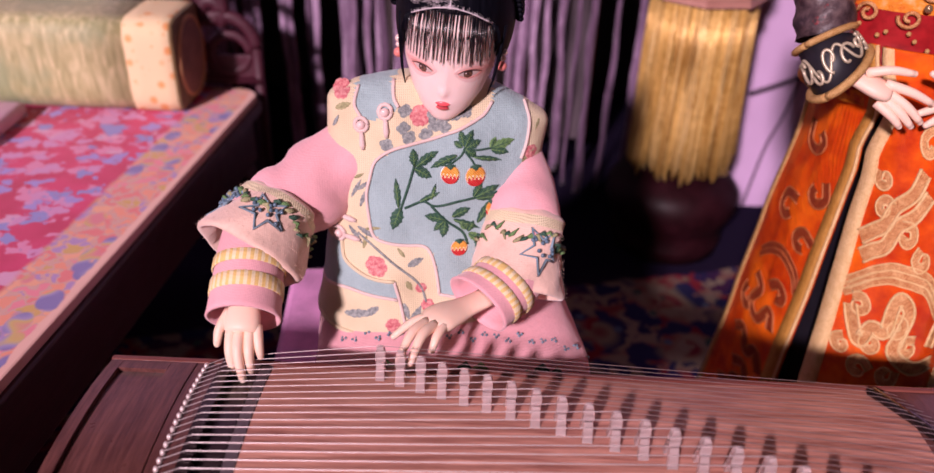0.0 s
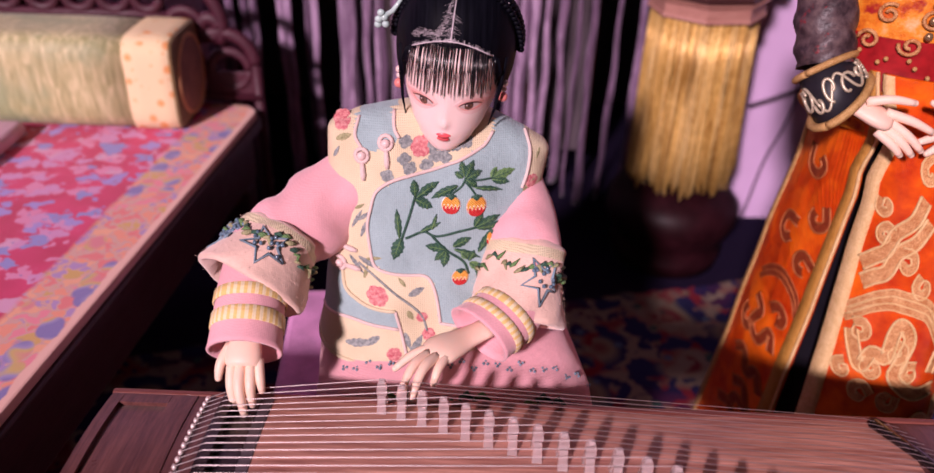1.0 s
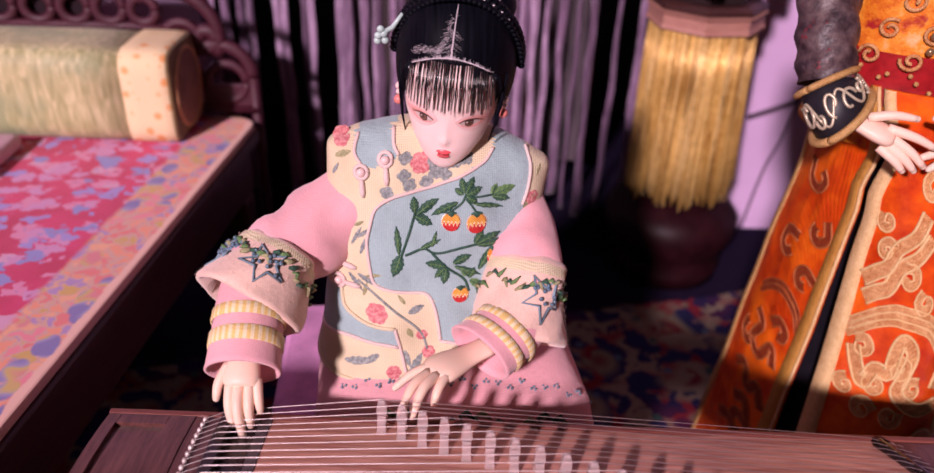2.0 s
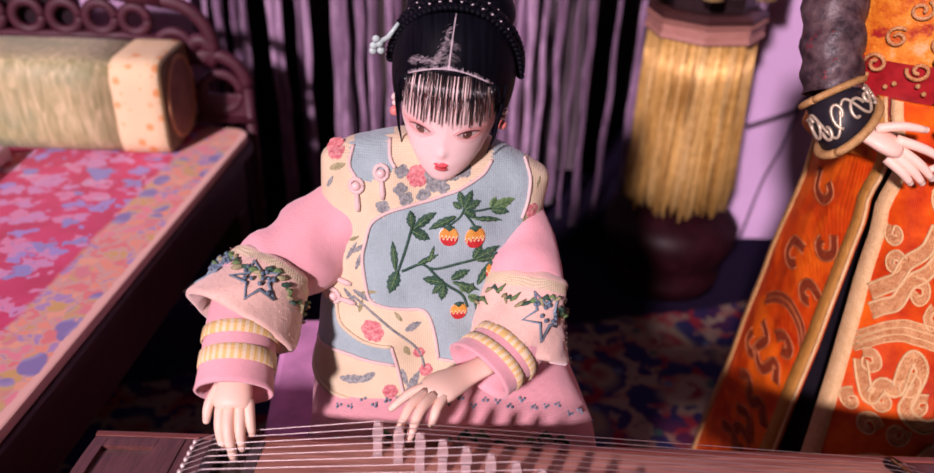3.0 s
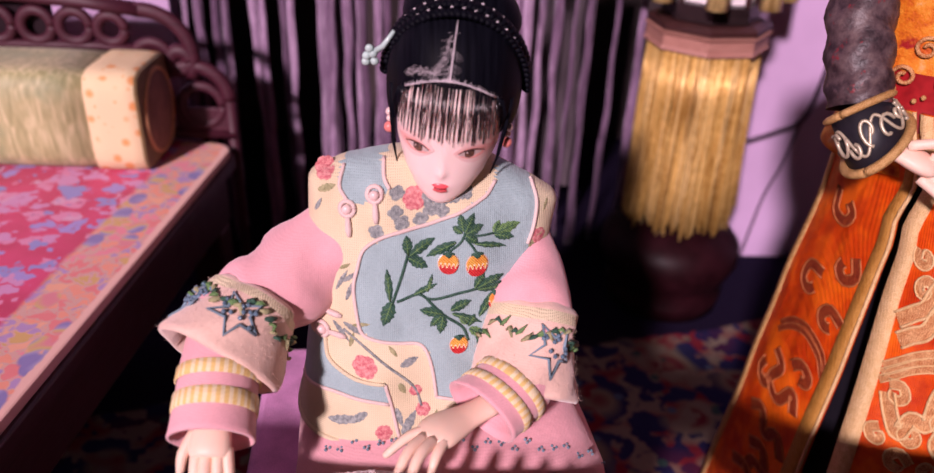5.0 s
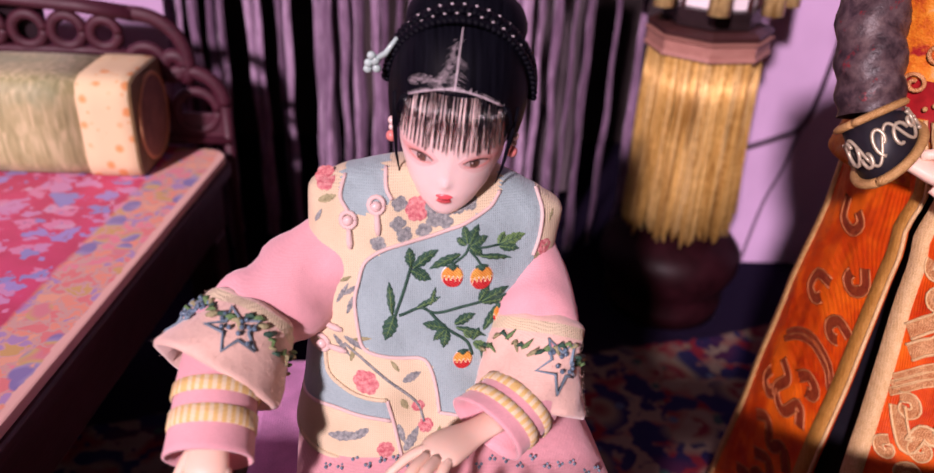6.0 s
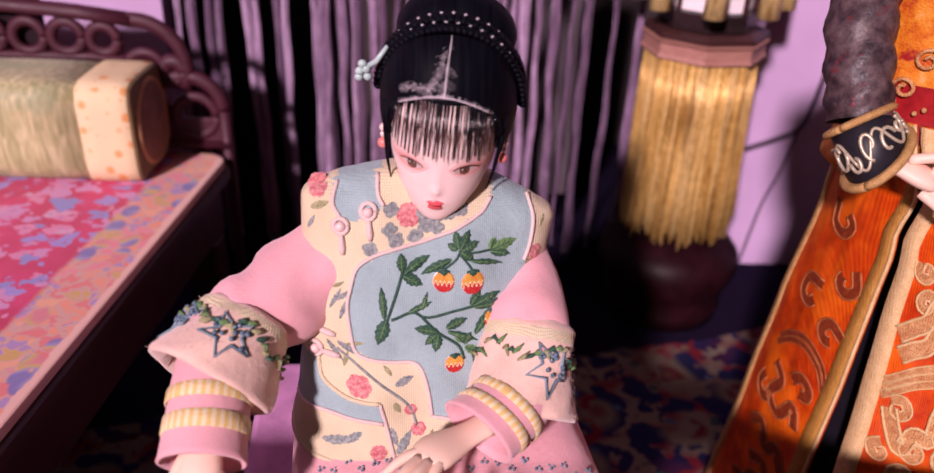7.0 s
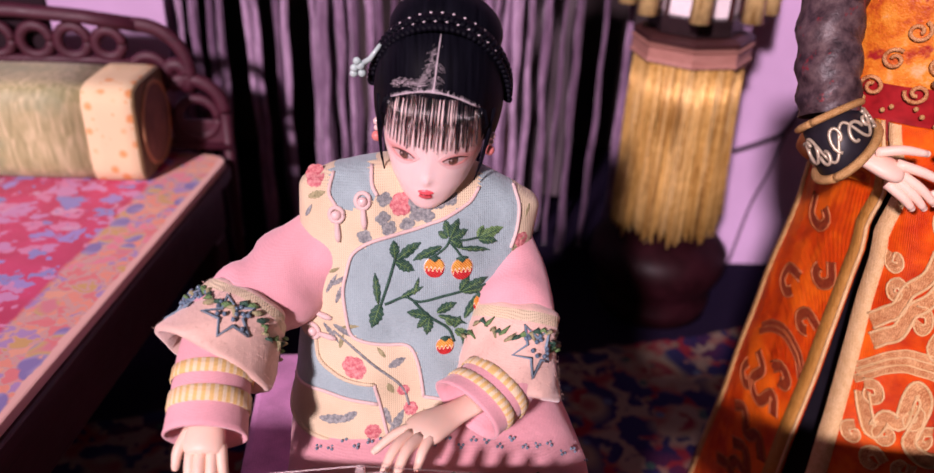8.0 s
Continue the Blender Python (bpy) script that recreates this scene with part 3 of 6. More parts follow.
def zither():
    """Local axes: x along the strings from the head end, y from the front (-) to the back edge (0)."""
    root = empty("zither", (ZX, ZY, ZT), ZTURN)
    L, D, H = 0.292, 0.066, 0.013
    head = 0.0295

    def arch(y):
        return -0.0035 * ((y + D / 2) / (D / 2)) ** 2 + 0.0012

    def slab(x0, x1, z_off, thick, y0=-D, y1=0.0, n=12, inset=0.0):
        rings = []
        for x, s in ((x0, 0.0), (x1, 0.0)):
            ring = [(x, y0 + (y1 - y0) * k / n, arch(y0 + (y1 - y0) * k / n) + z_off) for k in range(n + 1)]
            ring += [(x, y1 - (y1 - y0) * k / n, arch(y1 - (y1 - y0) * k / n) + z_off - thick) for k in range(n + 1)]
            rings.append(ring)
        return ring_loft(rings)

    part("soundboard", slab(0.0555, L - 0.028, 0.0, 0.003, -D + 0.002, -0.0022), MAT["zither_top"], root, "reddish brown wooden soundboard")
    side = box((0.0, -0.002, -H), (L, 0.0003, -0.0012), 0.0005)
    part("back_edge", side, MAT["zither_edge"], root)
    part("front_edge", box((0.0, -D, -H), (L, -D + 0.0018, -0.0012), 0.0005), MAT["zither_edge"], root)
    part("bottom_board", box((0.004, -D + 0.002, -H), (L, -0.0022, -H + 0.002), 0.0004), MAT["zither_dark"], root)
    # head block, a raised border round a sunk panel
    b = 0.0045
    part("head_panel", slab(0.003, head - 0.002, -0.0012, 0.003, -D + 0.003, -0.003), MAT["zither_dark"], root, "sunk dark panel")
    part("head_border", slab(0.0005, b, 0.0004, 0.004, -D + 0.002, -0.0022), MAT["zither_dark"], root)
    part("head_border", slab(head - 0.0085, head, 0.0004, 0.004, -D + 0.002, -0.0022), MAT["zither_dark"], root)
    part("head_border", slab(b + 0.0002, head - 0.0087, 0.0004, 0.004, -0.0072, -0.0022, 3), MAT["zither_dark"], root)
    part("head_border", slab(b + 0.0002, head - 0.0087, 0.0004, 0.004, -D + 0.002, -D + 0.007, 3), MAT["zither_dark"], root)
    part("pin_block", slab(head + 0.0004, 0.040, 0.0002, 0.003, -D + 0.002, -0.0022), MAT["zither_dark"], root)
    part("head_bridge", slab(0.0402, 0.0440, 0.0046, 0.006, -D + 0.002, -0.0022), MAT["black_lacquer"], root, "black lacquered head bridge")
    part("dark_strip", slab(0.0442, 0.0515, 0.0006, 0.003, -D + 0.002, -0.0022), MAT["black_lacquer"], root)
    part("strip", slab(0.0517, 0.0553, 0.0004, 0.003, -D + 0.002, -0.0022), MAT["grey_strip"], root)
    part("tail_board", slab(L - 0.0278, L, 0.0, 0.003, -D + 0.002, -0.0022), MAT["zither_dark"], root)

    def tail_x(y):
        return 0.2515 - 0.46 * y

    tp = [(tail_x(y) + 0.004, y, arch(y) + 0.0012) for y in (-0.004, -0.02, -0.04, -0.062)]
    part("tail_bridge", tube(tp, 0.0022, 8, flat=0.7), MAT["black_lacquer"], root, "black slanting tail bridge", True)

    # bridges: a clear acrylic post on two splayed feet, built once
    first = bmesh.new()
    hb = 0.0122
    for s in (-1, 1):
        rings = []
        for x, w2, y in ((0.0, 0.0016, s * 0.0031), (0.25, 0.0014, s * 0.0022), (0.55, 0.0013, s * 0.0009)):
            z = x * hb
            t = 0.0011
            rings.append([(-w2, y - t, z), (w2, y - t, z), (w2, y + t, z), (-w2, y + t, z)])
        ring_loft(rings, first)
    rings = []
    for z, w2, t in ((0.45, 0.0013, 0.0014), (0.62, 0.0017, 0.0013), (0.8, 0.0016, 0.0012), (0.95, 0.0011, 0.001), (1.0, 0.0009, 0.0006)):
        rings.append([(-w2, -t, z * hb), (w2, -t, z * hb), (w2, t, z * hb), (-w2, t, z * hb)])
    ring_loft(rings, first)
    bmesh.ops.recalc_face_normals(first, faces=first.faces)
    proto = part("bridge", first, MAT["acrylic"], root)
    for i in range(STR_N):
        y = -0.0045 - i * STR_GAP * 0.985
        bx = 0.0925 + 0.0068 * i + 0.00006 * i * i
        p = proto if i == 0 else new("bridge", proto.data)
        p.parent = root
        p.location = (bx, y, arch(y) + 0.0001)
        z = arch(y)
        thick = 0.00017 + 0.000006 * i
        pts = [(0.0335, y, z + 0.0012), (0.0418, y, z + 0.0052)]
        a, b_ = Vector((0.0418, y, z + 0.0052)), Vector((bx, y, z + hb + 0.0002))
        pts += [a.lerp(b_, 0.5), b_]
        part("string", tube(pts, thick * 0.62, 6), MAT["string"], root)
        e = Vector((tail_x(y), y, z + 0.0034))
        part("string_tail", tube([b_, b_.lerp(e, 0.5), e, (tail_x(y) + 0.012, y - 0.001, z + 0.0008)], thick * 0.55, 6), MAT["string_dim"], root)
        pin = lathe([(0.0009, z), (0.0009, z + 0.001), (0.0005, z + 0.0017)], 8, (0.0335, y))
        part("string_pin", pin, MAT["pin"], root, smooth=True)
    tagged(root, "dark wooden zither with clear bridges and silver strings", "zither")


zither()


def zither_stand(x):
    root = empty("zither_stand", (x, 0.186, 0), ZTURN)
    part("top_bar", box((-0.004, -0.026, 0.094), (0.004, 0.026, 0.1018), 0.001), MAT["zither_dark"], root)
    for y in (-0.022, 0.018):
        part("leg", box((-0.003, y, FLOOR + 0.004), (0.003, y + 0.005, 0.0938), 0.0008), MAT["zither_dark"], root)
        part("foot", box((-0.012, y - 0.001, FLOOR), (0.012, y + 0.006, FLOOR + 0.0038), 0.0008), MAT["zither_dark"], root)
    tagged(root, "dark wooden trestle carrying the zither", "stand", "zither trestles")


zither_stand(-0.085)
zither_stand(0.125)


# ---- dolls: each is one mesh ----
class Figure:
    """Collects surfaces with their materials into one mesh."""

    def __init__(self, origin):
        self.o = Vector(origin)
        self.v, self.f, self.k, self.mats = [], [], [], []

    def slot(self, material):
        if material not in self.mats:
            self.mats.append(material)
        return self.mats.index(material)

    def rings(self, rings, material, caps=True, closed=True, choose=None):
        """Joins rings; choose(centre) may name another material for a face."""
        base, n, k = len(self.v), len(rings[0]), self.slot(material)
        for r in rings:
            self.v += [Vector(p) for p in r]
        for i in range(len(rings) - 1):
            for j in range(n if closed else n - 1):
                q = (base + i * n + j, base + i * n + (j + 1) % n, base + (i + 1) * n + (j + 1) % n, base + (i + 1) * n + j)
                kk = k
                if choose:
                    c = (self.v[q[0]] + self.v[q[1]] + self.v[q[2]] + self.v[q[3]]) / 4
                    other = choose(c)
                    if other == "none":
                        continue
                    if other:
                        kk = self.slot(other)
                self.f.append(q)
                self.k.append(kk)
        if caps and closed:
            for row in (0, len(rings) - 1):
                self.f.append(tuple(base + row * n + j for j in range(n)))
                self.k.append(k)

    def tube(self, pts, radii, material, n=8, flat=1.0, caps=True):
        self.rings(tube_rings(pts, radii, n, flat), material, caps)

    def blob(self, centre, size, material, m=None, nu=12, nv=8):
        c = Vector(centre)
        rings = []
        for i in range(nv + 1):
            b = math.pi * (i / nv - 0.5) * 0.985
            ring = []
            for j in range(nu):
                a = 2 * math.pi * j / nu
                p = Vector((size[0] * math.cos(a) * math.cos(b), size[1] * math.sin(a) * math.cos(b), size[2] * math.sin(b)))
                ring.append(c + (m @ p if m else p))
            rings.append(ring)
        self.rings(rings, material)

    def sheet(self, on, outline, material, lift=0.0003, steps=3, choose=None):
        """A small flat shape laid on a surface; on(x, z, lift) gives the place; outline pairs of (left, right) along its length."""
        rows = []
        for a, b in outline:
            rows.append([on(a[0] + (b[0] - a[0]) * k / steps, a[1] + (b[1] - a[1]) * k / steps, lift * (1.0 if 0 < k < steps else 0.3)) for k in range(steps + 1)])
        self.rings(rows, material, caps=False, closed=False, choose=choose)

    def build(self, name, smooth=True):
        me = bpy.data.meshes.new(name)
        me.from_pydata([v - self.o for v in self.v], [], self.f)
        for m in self.mats:
            me.materials.append(m)
        me.polygons.foreach_set("material_index", self.k)
        me.polygons.foreach_set("use_smooth", [smooth] * len(self.f))
        me.update()
        b = bmesh.new()
        b.from_mesh(me)
        bmesh.ops.recalc_face_normals(b, faces=b.faces)
        b.to_mesh(me)
        b.free()
        ob = new(name, me)
        ob.location = self.o
        return ob


def table_at(table, z):
    """Linear reading of a table of rows whose first number is the key."""
    if z <= table[0][0]:
        return table[0][1:]
    for a, b in zip(table, table[1:]):
        if z <= b[0]:
            f = (z - a[0]) / (b[0] - a[0])
            f = f * f * (3 - 2 * f) * 0.4 + f * 0.6
            return [p + (q - p) * f for p, q in zip(a[1:], b[1:])]
    return table[-1][1:]


def inside(poly, x, z):
    hit = False
    for (x0, z0), (x1, z1) in zip(poly, poly[1:] + poly[:1]):
        if (z0 > z) != (z1 > z) and x < x0 + (z - z0) / (z1 - z0) * (x1 - x0):
            hit = not hit
    return hit


def skin_material(name, base):
    n = Nodes(name, 0.45, spec=0.35)
    n.b.inputs["Subsurface Weight"].default_value = 0.12
    n.b.inputs["Subsurface Radius"].default_value = (0.004, 0.0015, 0.001)
    n.b.inputs["Subsurface Scale"].default_value = 0.3
    f = n.noise(70, 2)
    return n.colour(n.ramp(f, [(0.3, tuple(c * 0.94 for c in base)), (0.7, base)])).m


def hair_material():
    n = Nodes("black_hair", 0.36, spec=0.05)
    g = n.noise(900, 3, 0.6, n.mapped((1, 0.05, 0.05)))
    n.colour(n.ramp(g, [(0.35, (0.002, 0.002, 0.004)), (0.65, (0.005, 0.005, 0.009))])).roughness(g, 0.38, 0.6)
    return n.bump(g, 0.25, 0.0002).m


def vest_cream():
    n = Nodes("cream_cotton_with_sprigs", 0.85, spec=0.2)
    c = n.ramp(n.noise(60, 3), [(0.3, (0.66, 0.55, 0.36)), (0.7, (0.76, 0.65, 0.45))])
    w = weave(n, 0.0007)
    c = n.mix(0.18, c, n.ramp(n.math("MULTIPLY", w, 0.5), [(0.15, (0.50, 0.40, 0.25)), (0.75, (0.80, 0.69, 0.49))]))
    n.colour(c).bump(n.math("ADD", w, n.math("MULTIPLY", n.noise(260, 4), 3.0)), 0.5, 0.0002)
    return n.sheen(0.15).m


def printed(name, dark, light):
    n = Nodes(name, 0.85, spec=0.2)
    c = n.ramp(n.noise(800, 4, 0.7), [(0.36, dark), (0.66, light)])
    return n.colour(c).bump(weave(n, 0.00055), 0.5, 0.0002).m


def stitched(name, dark, light):
    n = Nodes(name, 0.55, spec=0.35)
    w = n.wave(560, "DIAGONAL", 2.5, None, 2.0, 0.1)
    c = n.mix(0.5, n.ramp(w, [(0.15, dark), (0.85, light)]), n.ramp(n.noise(400, 3), [(0.35, dark), (0.65, light)]))
    return n.colour(c).bump(w, 0.7, 0.0003).m


D = {
    "skin": skin_material("pale_doll_resin", (0.92, 0.65, 0.51)),
    "face": skin_material("pale_doll_face", (0.93, 0.70, 0.66)),
    "hair": hair_material(),
    "lock": plain("glossy_black_lock", (0.006, 0.005, 0.008), 0.22, vary=0.2, scale=900, spec=0.7),
    # pale colour of the parting and of highlights drawn on the hair
    "glint": plain("pale_hair_glint", (0.72, 0.62, 0.66), 0.4),
    "cream": vest_cream(),
    "blue": cloth("grey_blue_cotton", (0.35, 0.465, 0.48), 0.10, 0.85, 0.00050, 0.2, 0.8, 0.10),
    "piping": cloth("pale_pink_piping", (0.76, 0.58, 0.54), 0.08, 0.7, 0.0004),
    "pink": cloth("rose_pink_cotton", (0.83, 0.42, 0.46), 0.06, 0.9, 0.0004, 0.35, 0.35, 0.10),
    "peach": cloth("peach_wool_felt", (0.82, 0.56, 0.46), 0.07, 0.95, 0.0004, 0.5, 0.5, 0.05),
    "yellow": cloth("yellow_ribbed_ribbon", (0.78, 0.54, 0.20), 0.1, 0.7, 0.0006),
    "rib": cloth("cream_ribbon_rib", (0.82, 0.68, 0.44), 0.08, 0.7, 0.0006),
    "leaf": stitched("dark_green_thread", (0.014, 0.050, 0.036), (0.060, 0.145, 0.095)),
    "leaf_light": stitched("bright_green_thread", (0.08, 0.18, 0.06), (0.22, 0.36, 0.14)),
    "orange": stitched("orange_thread", (0.66, 0.20, 0.03), (0.80, 0.48, 0.10)),
    "red": stitched("red_thread", (0.42, 0.015, 0.02), (0.70, 0.05, 0.05)),
    "rose": printed("rose_print", (0.50, 0.10, 0.13), (0.78, 0.38, 0.36)),
    "sprig": printed("grey_print", (0.15, 0.17, 0.18), (0.40, 0.42, 0.40)),
    "olive": printed("olive_print", (0.22, 0.22, 0.11), (0.46, 0.42, 0.24)),
    "thread_blue": cloth("slate_blue_thread", (0.20, 0.29, 0.36), 0.2, 0.6, 0.0004),
    "bead": plain("slate_glass_bead", (0.13, 0.20, 0.27), 0.12, vary=0.4, scale=900),
    "pearl": plain("pink_pearl", (0.80, 0.58, 0.55), 0.18, vary=0.05),
    "jade": plain("pale_jade", (0.44, 0.57, 0.54), 0.2, vary=0.12),
    "lip": plain("painted_red_lip", (0.76, 0.10, 0.12), 0.3, vary=0.05),
    "blush": skin_material("rose_painted_resin", (0.88, 0.44, 0.41)),
    "blush_soft": skin_material("soft_rose_painted_resin", (0.91, 0.59, 0.56)),
    "white": plain("painted_eye_white", (0.60, 0.46, 0.44), 0.3, vary=0.03),
    "iris": plain("painted_brown_iris", (0.17, 0.085, 0.06), 0.2, vary=0.3, scale=2000),
    "lid": skin_material("brick_red_painted_lid", (0.74, 0.30, 0.26)),
    "mouth": plain("dark_red_mouth", (0.26, 0.015, 0.02), 0.4, vary=0.05),
    "lash": plain("painted_dark_lash", (0.045, 0.018, 0.016), 0.5, vary=0.1),
    "coral": plain("coral_bead", (0.72, 0.22, 0.20), 0.25, vary=0.05),
}

# seated doll: height, middle, half width, front, back
TORSO = [(0.094, -0.0110, 0.0450, 0.2445, 0.325), (0.105, -0.0110, 0.0435, 0.2475, 0.320), (0.120, -0.0110, 0.0410, 0.2520, 0.316), (0.140, -0.0100, 0.0395, 0.2580, 0.312),
         (0.158, -0.0090, 0.0395, 0.2625, 0.310), (0.170, -0.0080, 0.0410, 0.2670, 0.308), (0.1775, -0.0072, 0.0414, 0.2708, 0.304), (0.1808, -0.0070, 0.0412, 0.2728, 0.299),
         (0.1830, -0.0068, 0.0398, 0.2745, 0.296), (0.1865, -0.0064, 0.0330, 0.2772, 0.295), (0.1895, -0.0058, 0.0250, 0.2796, 0.295), (0.1915, -0.0050, 0.0180, 0.2815, 0.295)]


def torso_lean(x, z):
    f = min(1.0, max(0.0, (z - 0.14) / 0.04))
    return z - 0.13 * (x + 0.008) * f


def wrinkle(x, z):
    return 0.0006 * math.sin(260 * x + 60 * z) * math.sin(70 * z + 2) + 0.0004 * math.sin(150 * x - 210 * z) * math.sin(95 * z + 40 * x) + 0.00015 * math.sin(520 * x + 340 * z)


def torso_ring(z, n, grow=0.0):
    cx, rx, yf, yb = table_at(TORSO, z)
    rx, ym, ry = rx + grow, (yf + yb) / 2, (yb - yf) / 2 + grow
    out = []
    for k in range(n):
        a = 2 * math.pi * k / n
        c, s = math.cos(a), math.sin(a)
        x = cx + rx * math.copysign(abs(c) ** 0.8, c)
        y = ym + ry * math.copysign(abs(s) ** 0.72, s) + 0.1 * (x - cx)
        wr = wrinkle(x, z)
        out.append((x, y + wr, torso_lean(x, z)))
    return out


def torso_front(x, z, lift=0.0):
    z0 = z + 0.13 * (x + 0.008) * min(1.0, max(0.0, (z - 0.14) / 0.04))
    cx, rx, yf, yb = table_at(TORSO, z0)
    u = min(0.995, abs(x - cx) / rx)
    s = (1 - u ** 2.5) ** 0.36
    wr = wrinkle(x, z0)
    return Vector((x, (yf + yb) / 2 - (yb - yf) / 2 * s + 0.1 * (x - cx) + wr - lift, z))


def leaf_outline(x, z, length, width, turn, n=9):
    a = radians(turn)
    d, s = (math.cos(a), math.sin(a)), (-math.sin(a), math.cos(a))
    rows = []
    for k in range(n + 1):
        t = k / n
        w = width * 0.5 * (math.sin(math.pi * min(1, t * 0.93 + 0.05)) ** 0.8) * (1 - 0.25 * t) * (1.12 if k % 2 else 0.88)
        p = (x + d[0] * length * t, z + d[1] * length * t)
        rows.append(((p[0] - s[0] * w, p[1] - s[1] * w), (p[0] + s[0] * w, p[1] + s[1] * w)))
    return rows


def disc_outline(x, z, rx, rz, n=8):
    rows = []
    for k in range(n + 1):
        t = -1 + 2 * k / n
        w = rx * math.sqrt(max(0.0, 1 - t * t)) + rx * 0.05
        rows.append(((x - w, z + rz * t), (x + w, z + rz * t)))
    return rows


# ---- pattern of the vest ----
PANEL_EDGE = [(0.0122, 0.1849), (0.0086, 0.1810), (-0.0006, 0.1771), (-0.0107, 0.1740), (-0.0217, 0.1720), (-0.0294, 0.1674), (-0.0319, 0.1604), (-0.0330, 0.1540),
              (-0.0320, 0.1458), (-0.0305, 0.1400), (-0.0268, 0.1378), (-0.0174, 0.1366), (-0.0112, 0.1358), (-0.0085, 0.1321), (-0.0068, 0.1258), (-0.0056, 0.1179)]
PANEL_FOOT = [(-0.0056, 0.1179), (0.0012, 0.1168), (0.0067, 0.1156), (0.0130, 0.1140)]
ARMHOLE = [(0.0243, 0.1836), (0.0250, 0.1820), (0.0262, 0.1781), (0.0255, 0.1709), (0.0236, 0.1652)]
PANEL = PANEL_EDGE + PANEL_FOOT[1:] + [(0.0300, 0.1200), (0.0300, 0.1450), (0.0262, 0.1600), (0.0255, 0.1709), (0.0262, 0.1781), (0.0246, 0.1832), (0.0235, 0.1900), (0.0122, 0.1900)]
SHOULDER = [(-0.0371, 0.1960), (-0.0245, 0.1975), (-0.0236, 0.1878), (-0.0218, 0.1848), (-0.0259, 0.1820), (-0.0310, 0.1804), (-0.0351, 0.1812), (-0.0376, 0.1854)]
LOWER = [(-0.0540, 0.1330), (-0.0429, 0.1360), (-0.0418, 0.1292), (-0.0366, 0.1256), (-0.0305, 0.1237), (-0.0225, 0.1238), (-0.0208, 0.1165), (-0.0326, 0.1172), (-0.0429, 0.1185), (-0.0560, 0.1150)]
PIPING = [PANEL_EDGE, PANEL_FOOT, ARMHOLE, [(-0.0365, 0.1905), (-0.0376, 0.1854), (-0.0351, 0.1812)], [(-0.0240, 0.1925), (-0.0236, 0.1878), (-0.0218, 0.1848)],
          [(-0.0520, 0.1155), (-0.0429, 0.1185), (-0.0326, 0.1174), (-0.0212, 0.1163)], [(-0.0225, 0.1238), (-0.0205, 0.1163), (-0.0174, 0.1035)]]
